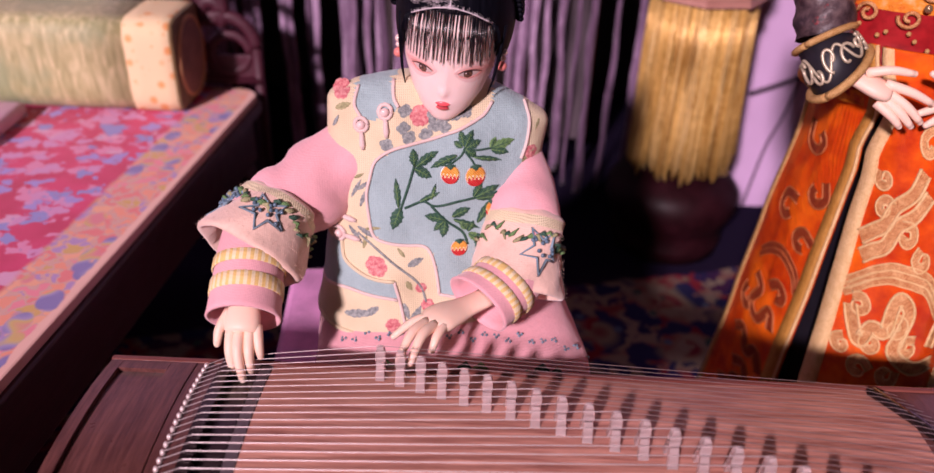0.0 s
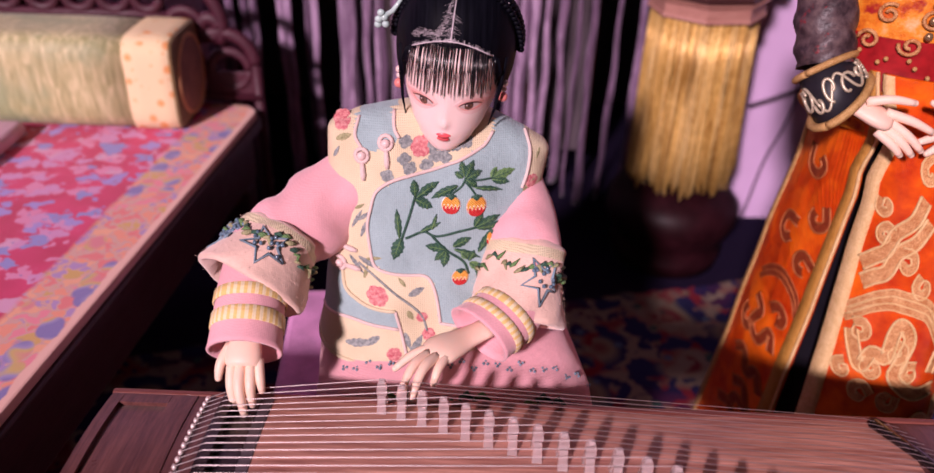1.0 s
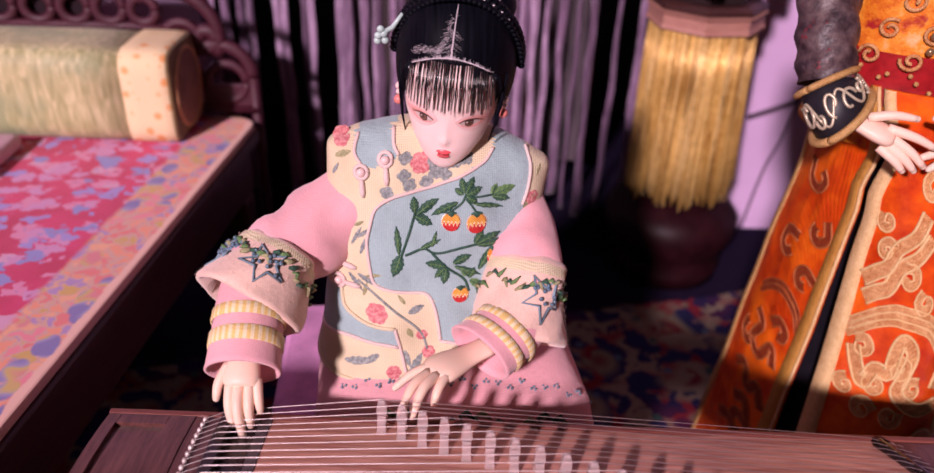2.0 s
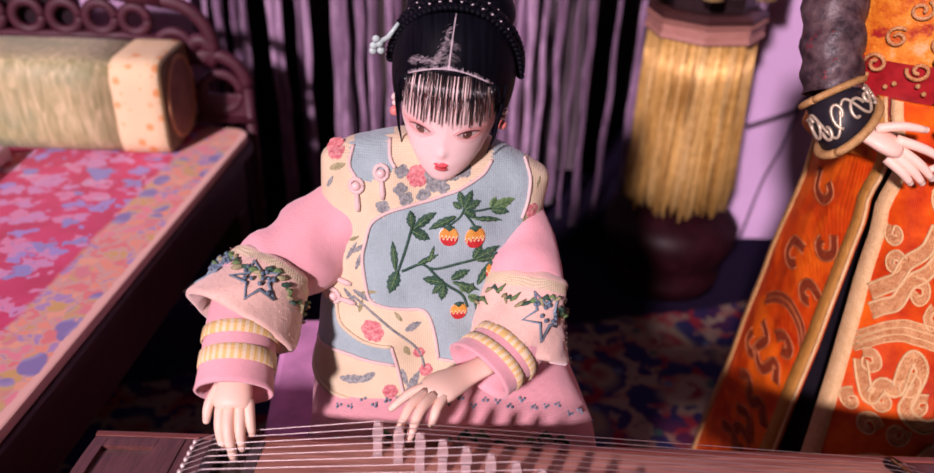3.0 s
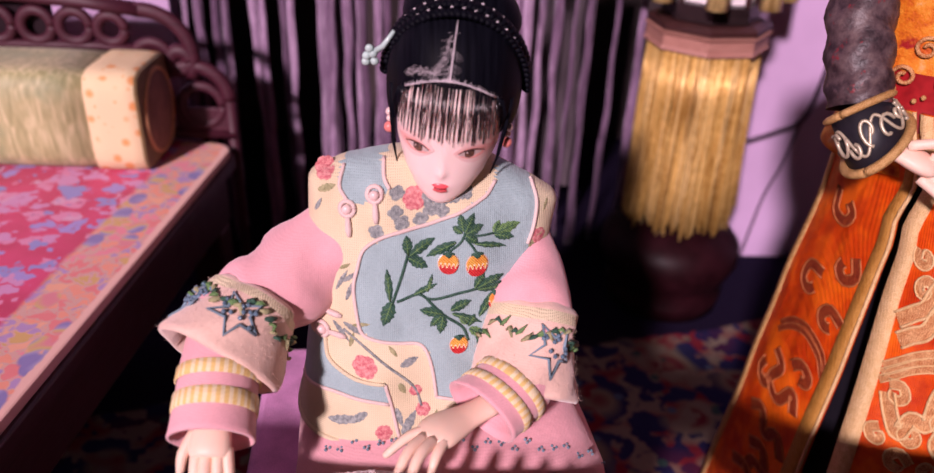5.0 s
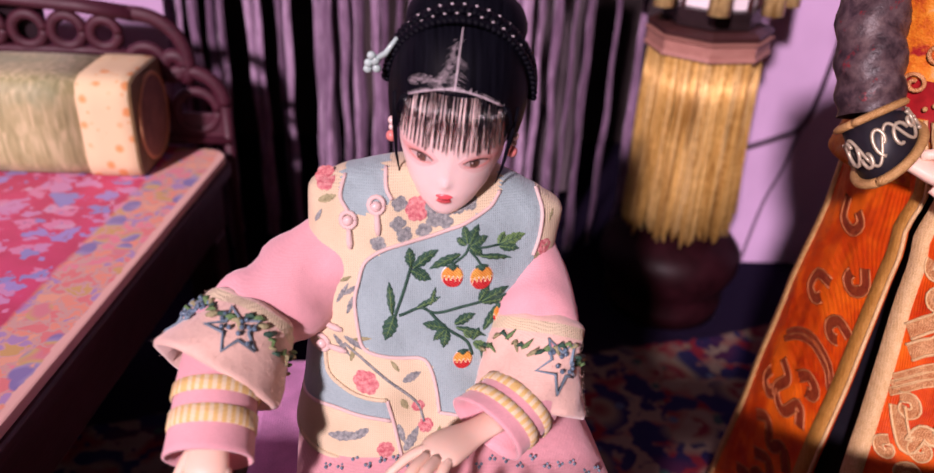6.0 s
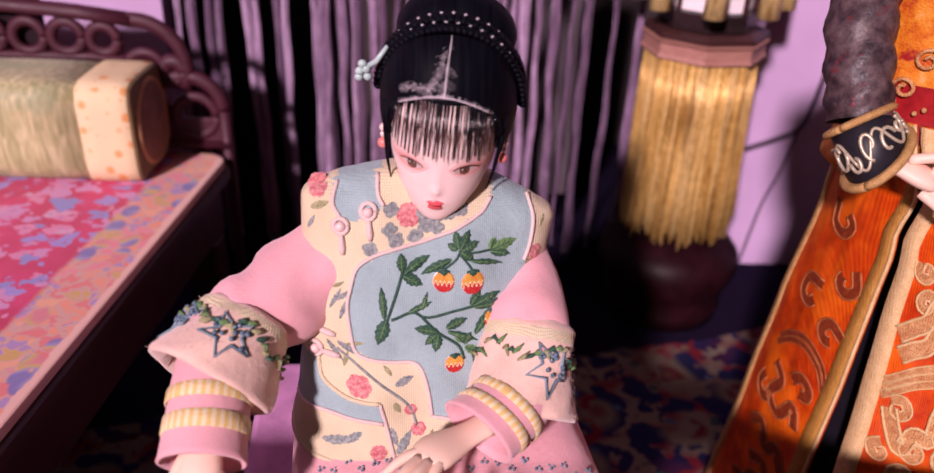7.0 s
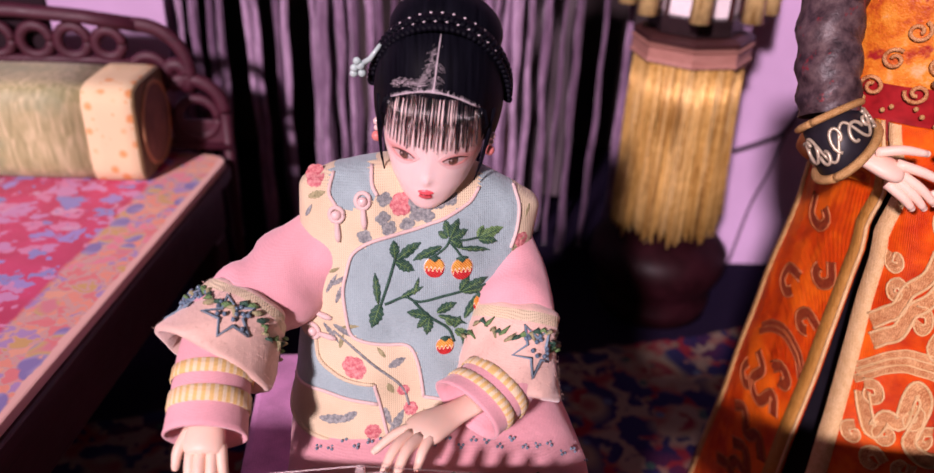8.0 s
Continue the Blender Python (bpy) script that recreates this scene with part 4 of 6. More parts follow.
# x, z, length and width in tenths of a millimetre, direction, thread
LEAVES = [(0.0026, 0.1720, 58, 27, 62, "leaf"), (0.0020, 0.1722, 52, 25, 105, "leaf"), (0.0015, 0.1718, 36, 20, 150, "leaf"), (0.0030, 0.1716, 56, 26, 18, "leaf"), (0.0028, 0.1712, 48, 26, -35, "leaf"),
          (0.0120, 0.1703, 40, 22, 65, "leaf_light"), (0.0124, 0.1704, 84, 30, 14, "leaf_light"), (0.0122, 0.1699, 66, 26, -14, "leaf"), (0.0058, 0.1682, 108, 16, -14, "leaf"), (-0.0004, 0.1690, 104, 26, 205, "leaf"),
          (-0.0156, 0.1659, 58, 28, 97, "leaf"), (-0.0150, 0.1655, 92, 30, 32, "leaf"), (-0.0154, 0.1648, 68, 30, -28, "leaf"), (-0.0206, 0.1505, 80, 40, 250, "leaf"), (-0.0212, 0.1508, 108, 22, 96, "leaf"),
          (-0.0134, 0.1532, 78, 18, 24, "leaf"), (-0.0093, 0.1540, 56, 13, 74, "leaf"), (0.0062, 0.1542, 56, 26, 58, "leaf"), (0.0070, 0.1540, 92, 32, 20, "leaf"), (0.0072, 0.1534, 84, 24, -2, "leaf"),
          (-0.0040, 0.1464, 78, 30, 168, "leaf"), (-0.0040, 0.1458, 62, 31, 262, "leaf"), (-0.0046, 0.1458, 50, 24, 225, "leaf"), (-0.0015, 0.1474, 70, 30, 20, "leaf"), (-0.0010, 0.1462, 108, 18, -24, "leaf"), (0.0045, 0.1412, 42, 22, 60, "leaf"),
          (0.0048, 0.1404, 62, 25, -34, "leaf_light"), (0.0080, 0.1440, 95, 26, 60, "leaf"), (0.0075, 0.1395, 80, 20, 285, "leaf"), (0.0040, 0.1420, 40, 20, 130, "leaf_light"),
          (-0.0456, 0.1770, 48, 14, 62, "sprig"), (-0.0445, 0.1835, 60, 26, 20, "olive"), (-0.0424, 0.1690, 66, 26, -58, "sprig"), (-0.0440, 0.1660, 52, 24, -20, "sprig"), (-0.0413, 0.1631, 48, 18, 60, "olive"),
          (-0.0388, 0.1530, 84, 16, 62, "sprig"), (-0.0365, 0.1560, 62, 18, 40, "sprig"), (-0.0404, 0.1580, 40, 16, 58, "sprig"), (-0.0355, 0.1500, 70, 18, 70, "sprig"), (-0.0375, 0.1605, 40, 14, 30, "olive"),
          (-0.0176, 0.1293, 62, 30, 22, "sprig"), (-0.0188, 0.1325, 44, 16, 130, "olive"), (-0.0419, 0.1085, 110, 34, 12, "sprig"), (-0.0285, 0.1130, 74, 30, 215, "sprig"), (-0.0190, 0.1150, 66, 26, -70, "sprig"),
          (-0.0168, 0.1060, 90, 36, 60, "sprig"), (-0.0074, 0.1065, 60, 26, 50, "olive"), (-0.0060, 0.1100, 40, 16, 80, "olive"), (-0.0180, 0.1235, 44, 24, -60, "olive"), (-0.0345, 0.1340, 56, 18, 75, "olive"),
          (-0.0365, 0.1425, 80, 24, -28, "sprig"), (-0.0400, 0.1420, 84, 22, -50, "sprig"), (-0.0335, 0.1420, 60, 16, 10, "olive"), (0.0240, 0.1640, 60, 26, 40, "olive"), (0.0300, 0.1780, 40, 12, 250, "olive")]
STEMS = [([(-0.0206, 0.1496), (-0.0175, 0.1592), (-0.0156, 0.1659)], 0.0005), ([(-0.0190, 0.1507), (-0.0124, 0.1531), (-0.0072, 0.1514), (0.0062, 0.1536), (0.0157, 0.1546)], 0.0005),
         ([(-0.0093, 0.1515), (-0.0040, 0.1461), (0.0024, 0.1413), (0.0046, 0.1365)], 0.0005), ([(-0.0027, 0.1658), (0.0011, 0.1688), (0.0026, 0.1720)], 0.0004), ([(0.0066, 0.1649), (0.0046, 0.1678), (0.0026, 0.1702)], 0.0004),
         ([(0.0026, 0.1712), (0.0075, 0.1704), (0.0120, 0.1703)], 0.0004)]
PRINT_STEMS = [[(-0.0365, 0.1400), (-0.0305, 0.1357), (-0.0235, 0.1306), (-0.0166, 0.1254), (-0.0126, 0.1209), (-0.0105, 0.1150)]]
FRUIT = [(-0.0026, 0.1624, 0.0032, 0.0030), (0.0067, 0.1615, 0.0034, 0.0033), (0.0130, 0.1486, 0.0020, 0.0028), (0.0015, 0.1355, 0.0029, 0.0027)]
ROSES = [(-0.0139, 0.1818, 0.0036), (-0.0427, 0.1893, 0.0030), (-0.0294, 0.1285, 0.0040), (-0.0126, 0.1205, 0.0021), (-0.0100, 0.1140, 0.0024), (-0.0229, 0.1066, 0.0028), (0.0270, 0.1670, 0.0026)]
GREY_BLOOMS = [(-0.0198, 0.1782), (-0.0178, 0.1752), (-0.0088, 0.1785), (-0.0058, 0.1807), (-0.0017, 0.1819), (-0.0118, 0.1757), (-0.0194, 0.1835), (0.0024, 0.1826), (-0.0052, 0.1780), (-0.0258, 0.1728), (-0.0100, 0.1812)]
KNOTS = [(-0.0351, 0.1789, -85), (-0.0265, 0.1836, -85), (-0.0454, 0.1454, -5), (-0.0440, 0.1380, -5)]


def digit(fig, pts, r, material):
    fig.tube(spline(pts, 4), [r * (1.0 - 0.35 * (k / (4 * (len(pts) - 1))) ** 2) for k in range(4 * (len(pts) - 1) + 1)], material, 8)
    fig.blob(pts[-1], (r * 0.64,) * 3, material, nu=8, nv=6)


def sleeve(fig, path, radii, material, n=28, wrinkle=0.0, choose=None, flat=1.0):
    rings = tube_rings(path, radii, n, flat)
    if wrinkle:
        for i, r in enumerate(rings):
            c = sum((Vector(p) for p in r), Vector()) / n
            out = []
            for k, p in enumerate(r):
                a = 2 * math.pi * k / n
                f = math.sin(0.75 * i + 2.2 * math.sin(a + 0.13 * i) + 0.8 * math.sin(3 * a))
                f = (abs(f) ** 0.6) * math.copysign(1, f)
                out.append(c + (Vector(p) - c) * (1 + wrinkle * f * (0.5 + 0.5 * math.sin(2 * a + 0.2 * i))))
            rings[i] = out
    fig.rings(rings, material, caps=False, choose=choose)
    return rings


def vest_colour(c):
    if c.z > 0.184 and -0.0371 < c.x < -0.0243 and c.y > 0.279:
        return D["blue"]
    if c.y < 0.292 and (inside(PANEL, c.x, c.z) or inside(SHOULDER, c.x, c.z) or inside(LOWER, c.x, c.z)):
        return D["blue"]
    return None


LAP = [(-0.006, 0.325, 0.088), (-0.005, 0.300, 0.092), (-0.003, 0.27, 0.0915), (0.0, 0.251, 0.0885), (0.001, 0.2365, 0.0815), (0.001, 0.2275, 0.057), (0.001, 0.223, 0.02), (0.001, 0.222, FLOOR + 0.019)]
LAP_WIDE = [0.048, 0.050, 0.052, 0.053, 0.054, 0.056, 0.058, 0.060]
LAP_THICK = [0.016, 0.018, 0.018, 0.017, 0.018, 0.018, 0.018, 0.018]


def lap_axes(i):
    way = (Vector(LAP[min(i + 1, len(LAP) - 1)]) - Vector(LAP[max(i - 1, 0)])).normalized()
    return Vector((1, 0, 0)).cross(way).normalized()


def on_lap(u, x, lift=0.0):
    """A place on the skirt: u along the lap in steps of its table, x across."""
    i = min(len(LAP) - 2, int(u))
    f = u - i
    top = []
    for k in (i, i + 1):
        q = min(0.99, abs(x) / LAP_WIDE[k])
        up = lap_axes(k)
        up = up if up.z > 0 or abs(up.y) > 0.9 else -up
        top.append(Vector(LAP[k]) + Vector((x, 0, 0)) + up * (LAP_THICK[k] * (1 - q ** 2.86) ** 0.4 + lift))
    return top[0].lerp(top[1], f)


def seated_doll():
    fig = Figure((-0.006, 0.295, 0.0681))
    # vest
    levels = [0.1015 + (0.1915 - 0.1015) * k / 90 for k in range(91)]
    fig.rings([torso_ring(z, 220) for z in levels], D["cream"], choose=vest_colour)
    for line in PIPING:
        pts = [torso_front(p.x, p.y, 0.0003) for p in spline([(x, z, 0) for x, z in line], 6)]
        fig.tube(pts, 0.00064, D["piping"], 7)
    hem = [Vector(p) for p in torso_ring(0.1015, 60)]
    fig.tube(hem + [hem[0]], 0.0009, D["cream"], 6)
    # embroidery
    for x, z, l, w, t, m in LEAVES:
        w *= 1.3 if m.startswith("leaf") else 1.0
        fig.sheet(torso_front, leaf_outline(x, z, l * 1e-4, w * 1e-4, t), D[m], 0.0005 if m.startswith("leaf") else 0.0002)
        if m.startswith("leaf"):
            c, s = math.cos(radians(t)), math.sin(radians(t))
            fig.tube([torso_front(x + c * l * f * 1e-4, z + s * l * f * 1e-4, 0.0005) for f in (0.0, 0.4, 0.85)], [0.00022, 0.0002, 0.0001], D["leaf_light" if m == "leaf" else "leaf"], 5)
            for f in (0.25, 0.45, 0.65):
                for e in (-1, 1):
                    o = e * w * 0.30e-4
                    fig.tube([torso_front(x + c * l * f * 1e-4, z + s * l * f * 1e-4, 0.0005), torso_front(x + c * l * (f + 0.14) * 1e-4 - s * o, z + s * l * (f + 0.14) * 1e-4 + c * o, 0.0005)], [0.00016, 0.00008], D["leaf_light" if m == "leaf" else "leaf"], 4)
    for line, r in STEMS:
        fig.tube([torso_front(p.x, p.y, 0.0002) for p in spline([(x, z, 0) for x, z in line], 5)], r, D["leaf"], 6)
    for x, z, rx, rz in FRUIT:
        zig = lambda c, x=x, z=z, rz=rz: D["red"] if c.z < z - 0.18 * rz + 0.20 * rz * math.sin(c.x * 4600) else (D["rib"] if c.z < z - 0.02 * rz + 0.22 * rz * math.sin(c.x * 4600) else None)
        fig.sheet(torso_front, disc_outline(x, z, rx * 1.07, rz * 1.07, 10), D["white"], 0.0003, 6)
        fig.sheet(torso_front, disc_outline(x, z, rx, rz, 24), D["orange"], 0.0008, 24, zig)
        fig.sheet(torso_front, disc_outline(x, z + rz * 0.95, rx * 0.6, rz * 0.3, 4), D["leaf"], 0.0011)
    for x, z, r in ROSES:
        for k in range(6):
            fig.sheet(torso_front, disc_outline(x + r * 0.5 * math.cos(k * 1.05), z + r * 0.5 * math.sin(k * 1.05), r * 0.55, r * 0.5, 6), D["rose"], 0.00012 + 0.00004 * k)
    for line in PRINT_STEMS:
        fig.tube([torso_front(p.x, p.y, 0.0) for p in spline([(x, z, 0) for x, z in line], 5)], 0.0005, D["sprig"], 6)
    for k, (x, z) in enumerate(GREY_BLOOMS):
        for j in range(4):
            a = 1.57 * j + k
            fig.sheet(torso_front, disc_outline(x + 0.0012 * math.cos(a), z + 0.0010 * math.sin(a), 0.0014, 0.0012, 5), D["sprig"], 0.0001 + 0.00003 * j)
    for x, z, tail in KNOTS:
        fig.blob(torso_front(x, z, 0.0012), (0.0017, 0.0015, 0.0017), D["pearl"])
        fig.tube([torso_front(x + 0.0023 * math.cos(radians(a)), z + 0.0023 * math.sin(radians(a)), 0.0005) for a in range(0, 361, 30)], 0.0008, D["piping"], 7)
        c, s = math.cos(radians(tail)), math.sin(radians(tail))
        fig.tube([torso_front(x + c * d, z + s * d, 0.0007) for d in (0.0022, 0.0045, 0.0066, 0.0084)], [0.0008, 0.0010, 0.0011, 0.0006], D["piping"], 7)
    # stand collar
    for k in range(2):
        rings = []
        for z, r in ((0.186, 0.0155), (0.190, 0.0135), (0.196, 0.0125)):
            rings.append([(-0.0045 + (r - 0.001 * k) * math.cos(a), 0.289 + (r * 0.85 - 0.001 * k) * math.sin(a), z - 0.05 * r * math.cos(a)) for a in (2 * math.pi * j / 30 for j in range(30))])
        fig.rings(rings, D["cream"], caps=False)
    fig.tube([(-0.0045, 0.290, 0.180), (-0.004, 0.289, 0.200)], 0.0085, D["skin"], 14)
    # skirt over the lap
    rings = []
    for i, p in enumerate(LAP):
        up = lap_axes(i)
        ring = []
        for k in range(72):
            t = 2 * math.pi * k / 72
            f = 1 + 0.012 * math.sin(9 * t + i) + 0.008 * math.sin(17 * t + 2 * i)
            ring.append(Vector(p) + Vector((1, 0, 0)) * (LAP_WIDE[i] * f * math.copysign(abs(math.cos(t)) ** 0.7, math.cos(t))) + up * (LAP_THICK[i] * f * math.copysign(abs(math.sin(t)) ** 0.8, math.sin(t))))
        rings.append(ring)
    fig.rings(rings, D["pink"])
    for k in range(22):
        x = -0.042 + 0.0045 * k
        for j in range(3):
            a = 2.1 * j + k
            fig.blob(on_lap(3.05 + 0.06 * math.sin(2.4 * k), x + 0.0009 * math.cos(a), 0.0002) + Vector((0, 0.0009 * math.sin(a), 0)), (0.0006, 0.0006, 0.0006), D["thread_blue"], nu=6, nv=4)
    for k in range(16):
        x = -0.045 + 0.0058 * k
        u = 3.62 + 0.10 * math.sin(1.3 * k)
        fig.tube([on_lap(u, x, 0.0002), on_lap(u - 0.05, x + 0.003, 0.0006), on_lap(u + 0.05 * math.sin(k), x + 0.0062, 0.0002)], [0.0004, 0.0014, 0.0003], D["leaf" if k % 3 else "leaf_light"], 6, 0.5)
        fig.tube([on_lap(u, x, 0.0002), on_lap(u + 0.12, x + 0.002, 0.0006), on_lap(u + 0.2, x + 0.004 * math.cos(2 * k), 0.0002)], [0.0003, 0.0012, 0.0002], D["leaf"], 6, 0.5)
    for x in (-0.012, 0.030):
        fig.blob(on_lap(3.85, x, 0.0), (0.0034, 0.002, 0.0022), D["red"], nu=12, nv=8)
    # folded edge of the blue lower patch
    fig.tube([torso_front(p.x, p.y, 0.0003) for p in spline([(x, z, 0) for x, z in LOWER[1:6]], 5)], 0.0007, D["cream"], 7)

    # arm whose sleeve falls to the bass side
    up_arm = spline([(-0.026, 0.291, 0.1625), (-0.0420, 0.2800, 0.1580), (-0.0555, 0.2695, 0.1525), (-0.0650, 0.2590, 0.1475), (-0.0705, 0.2500, 0.1440)], 6)
    sleeve(fig, up_arm, [0.0172 - 0.0026 * min(1, k / 17) for k in range(25)], D["pink"], 64, 0.10)
    cuff(fig, (-0.0640, 0.2585, 0.1505), (-0.0730, 0.2430, 0.1402), 0.0155, 0.0203, True)
    fore = spline([(-0.0710, 0.2465, 0.1462), (-0.0704, 0.2335, 0.1410), (-0.0702, 0.2180, 0.1300)], 8)
    inner_sleeve(fig, fore, 0.0112)
    s = D["skin"]
    palm = [0.0050, 0.0050, 0.0050, 0.0050, 0.0051, 0.0053, 0.0055, 0.0058, 0.0060, 0.0061, 0.0061, 0.0058, 0.0050]
    fig.tube(spline([(-0.0701, 0.2285, 0.1400), (-0.0700, 0.2215, 0.1345), (-0.0699, 0.2165, 0.1312), (-0.0698, 0.2125, 0.1282)], 4), palm, s, 16, 0.55)
    for p, r in (([(-0.0745, 0.2190, 0.1325), (-0.0772, 0.2140, 0.1285), (-0.0778, 0.2110, 0.1245)], 0.0019), ([(-0.0734, 0.2135, 0.1288), (-0.0732, 0.2085, 0.1235), (-0.0722, 0.2062, 0.1175)], 0.0019),
                 ([(-0.0705, 0.2130, 0.1285), (-0.0702, 0.2070, 0.1235), (-0.0685, 0.2035, 0.1155)], 0.0020), ([(-0.0672, 0.2132, 0.1286), (-0.0668, 0.2080, 0.1235), (-0.0662, 0.2060, 0.1178)], 0.0019),
                 ([(-0.0650, 0.2150, 0.1296), (-0.0640, 0.2105, 0.1250), (-0.0634, 0.2090, 0.1212)], 0.0018)):
        digit(fig, p, r, s)

    # the other arm, folded towards the bridges
    up_arm = spline([(0.010, 0.304, 0.167), (0.0182, 0.2945, 0.1620), (0.0230, 0.2815, 0.1525), (0.0255, 0.2695, 0.1430), (0.0250, 0.2595, 0.1345)], 6)
    sleeve(fig, up_arm, [0.0122 + 0.0021 * min(1, k / 17) for k in range(25)], D["pink"], 64, 0.10)
    cuff(fig, (0.0262, 0.2665, 0.1435), (0.0224, 0.2505, 0.1240), 0.0146, 0.0178, False)
    fore = spline([(0.0265, 0.256, 0.1330), (0.0185, 0.2460, 0.1275), (0.0085, 0.2380, 0.1240)], 8)
    inner_sleeve(fig, fore, 0.0122)
    fig.tube(spline([(0.012, 0.240, 0.126), (0.003, 0.2345, 0.1245), (-0.004, 0.2290, 0.1245), (-0.0085, 0.2240, 0.1240)], 4), [0.0050, 0.0048, 0.0048, 0.005, 0.0054, 0.0060, 0.0065, 0.0068, 0.0070, 0.0070, 0.0066, 0.0058, 0.0046], s, 16, 0.5)
    for p, r in (([(-0.0065, 0.2295, 0.1250), (-0.0140, 0.2265, 0.1240), (-0.0205, 0.2225, 0.1205)], 0.0018), ([(-0.0090, 0.2255, 0.1250), (-0.0140, 0.2180, 0.1255), (-0.0178, 0.2108, 0.1200)], 0.0019),
                 ([(-0.0062, 0.2240, 0.1250), (-0.0105, 0.2165, 0.1258), (-0.0140, 0.2092, 0.1200)], 0.0020), ([(-0.0030, 0.2240, 0.1248), (-0.0055, 0.2185, 0.1240), (-0.0070, 0.2150, 0.1205)], 0.0018)):
        digit(fig, p, r, s)
    doll_head(fig)
    ob = fig.build("doll")
    tagged(ob, "seated doll in an embroidered grey-blue and cream vest, playing the zither", "doll")


def frame_of(a, b):
    way = (Vector(b) - Vector(a)).normalized()
    side = way.cross(Vector((0, 0, 1))).normalized()
    return way, side, side.cross(way)


def cuff(fig, a, b, r0, r1, beads):
    """Wide sleeve end: cream felt with an embroidered band, a rolled hem and a hollow mouth."""
    a, b = Vector(a), Vector(b)
    way, side, up = frame_of(a, b)
    length = (b - a).length

    def on(t, ang, lift=0.0):
        r = r0 + (r1 - r0) * t + 0.0011 * math.sin(3 * ang + 4 * t) + 0.0006 * math.sin(7 * ang + 9 * t) + lift
        return a + way * (length * t) + side * (r * math.cos(ang)) + up * (r * 0.92 * math.sin(ang))

    rows = [[on(t, 2 * math.pi * k / 48, -0.0045 if t < -0.1 else (-0.0010 if t < 0 else 0)) for k in range(48)] for t in (-0.16, -0.06, 0.0, 0.15, 0.3, 0.5, 0.7, 0.85, 0.95, 1.0)]
    rows += [[on(1.05, 2 * math.pi * k / 48, -0.0002) for k in range(48)], [on(1.10, 2 * math.pi * k / 48, -0.0012) for k in range(48)], [on(1.08, 2 * math.pi * k / 48, -0.0022) for k in range(48)],
             [on(0.9, 2 * math.pi * k / 48, -0.003) for k in range(48)], [on(0.5, 2 * math.pi * k / 48, -0.006) for k in range(48)]]
    fig.rings(rows, D["peach"], caps=False, choose=lambda c: D["cream"] if 0.02 < (c - a).dot(way) / length < 0.22 else None)
    rnd = random.Random(11 + int(beads))
    for k in range(46):
        ang = 2 * math.pi * k / 46
        t = 0.36 + 0.10 * math.sin(5 * ang) + rnd.uniform(-0.05, 0.05)
        m = "leaf" if k % 3 == 0 else ("leaf_light" if k % 3 == 1 else "olive")
        fig.tube([on(t, ang, 0.0005), on(t - 0.04, ang + 0.09, 0.0010), on(t + rnd.uniform(-0.14, 0.10), ang + 0.2, 0.0005)], [0.0005, 0.0011, 0.0003], D[m], 6, 0.6)
    for centre in ((2.05, 0.75) if beads else (2.15,)):
        star = []
        for k in range(11):
            rr = 1.0 if k % 2 == 0 else 0.42
            aa = math.pi * k / 5 + 0.3
            star.append(on(0.50 + 0.36 * rr * math.sin(aa), centre + 0.48 * rr * math.cos(aa), 0.0006))
        fig.tube(star, 0.00055, D["thread_blue"], 6)
        for k in range(11):
            p = on(0.44 + rnd.uniform(-0.15, 0.15), centre + rnd.uniform(-0.28, 0.28), 0.001)
            fig.blob(p, (0.0008,) * 3, D["bead"], nu=7, nv=5)
    for k in range(520):
        t, ang = rnd.uniform(0.05, 1.08), rnd.uniform(0, 2 * math.pi)
        p = on(t, ang, -0.0002)
        q = on(t + rnd.uniform(-0.05, 0.05), ang + rnd.uniform(-0.05, 0.05), rnd.uniform(0.0005, 0.0013))
        fig.tube([p, q], [0.00005, 0.00002], D["peach"], 3, caps=False)
    if beads:
        for k in range(26):
            p = on(0.36 + rnd.uniform(-0.14, 0.16), 0.85 + rnd.uniform(-0.5, 0.35), 0.001)
            fig.blob(p, (0.0007,) * 3, D["bead"], nu=7, nv=5)


def inner_sleeve(fig, path, r):
    way, side, up = frame_of(path[0], path[-1])
    n = 64
    a, b = Vector(path[0]), Vector(path[-1])

    def ring(t, rr):
        f = t * (len(path) - 1)
        i = min(len(path) - 2, max(0, int(f)))
        c = Vector(path[i]).lerp(Vector(path[i + 1]), f - i)
        return [c + side * (rr * math.cos(2 * math.pi * k / n) * 1.05) + up * (rr * 0.95 * math.sin(2 * math.pi * k / n)) for k in range(n)]

    fig.rings([ring(t, r * q) for t, q in ((0, 0.95), (0.2, 0.98), (0.4, 1.0), (0.6, 1.0), (0.8, 1.02), (0.96, 1.05), (1.0, 1.07), (1.01, 1.0), (0.9, 0.92), (0.5, 0.8))], D["pink"], caps=False)
    for t0 in (0.46, 0.69):
        rows = []
        for t, q in ((t0, 1.015), (t0 + 0.006, 1.045), (t0 + 0.124, 1.055), (t0 + 0.13, 1.02)):
            row = ring(t, r * q)
            c = sum(row, Vector()) / n
            rows.append([c + (p - c) * (1.0 + (0.012 if k % 2 else 0.0)) for k, p in enumerate(row)])

        def rib(c):
            d = c - a
            return D["rib"] if int(math.degrees(math.atan2(d.dot(up), d.dot(side))) * n / 360 + n) % 2 else None

        fig.rings(rows, D["yellow"], caps=False, choose=rib)


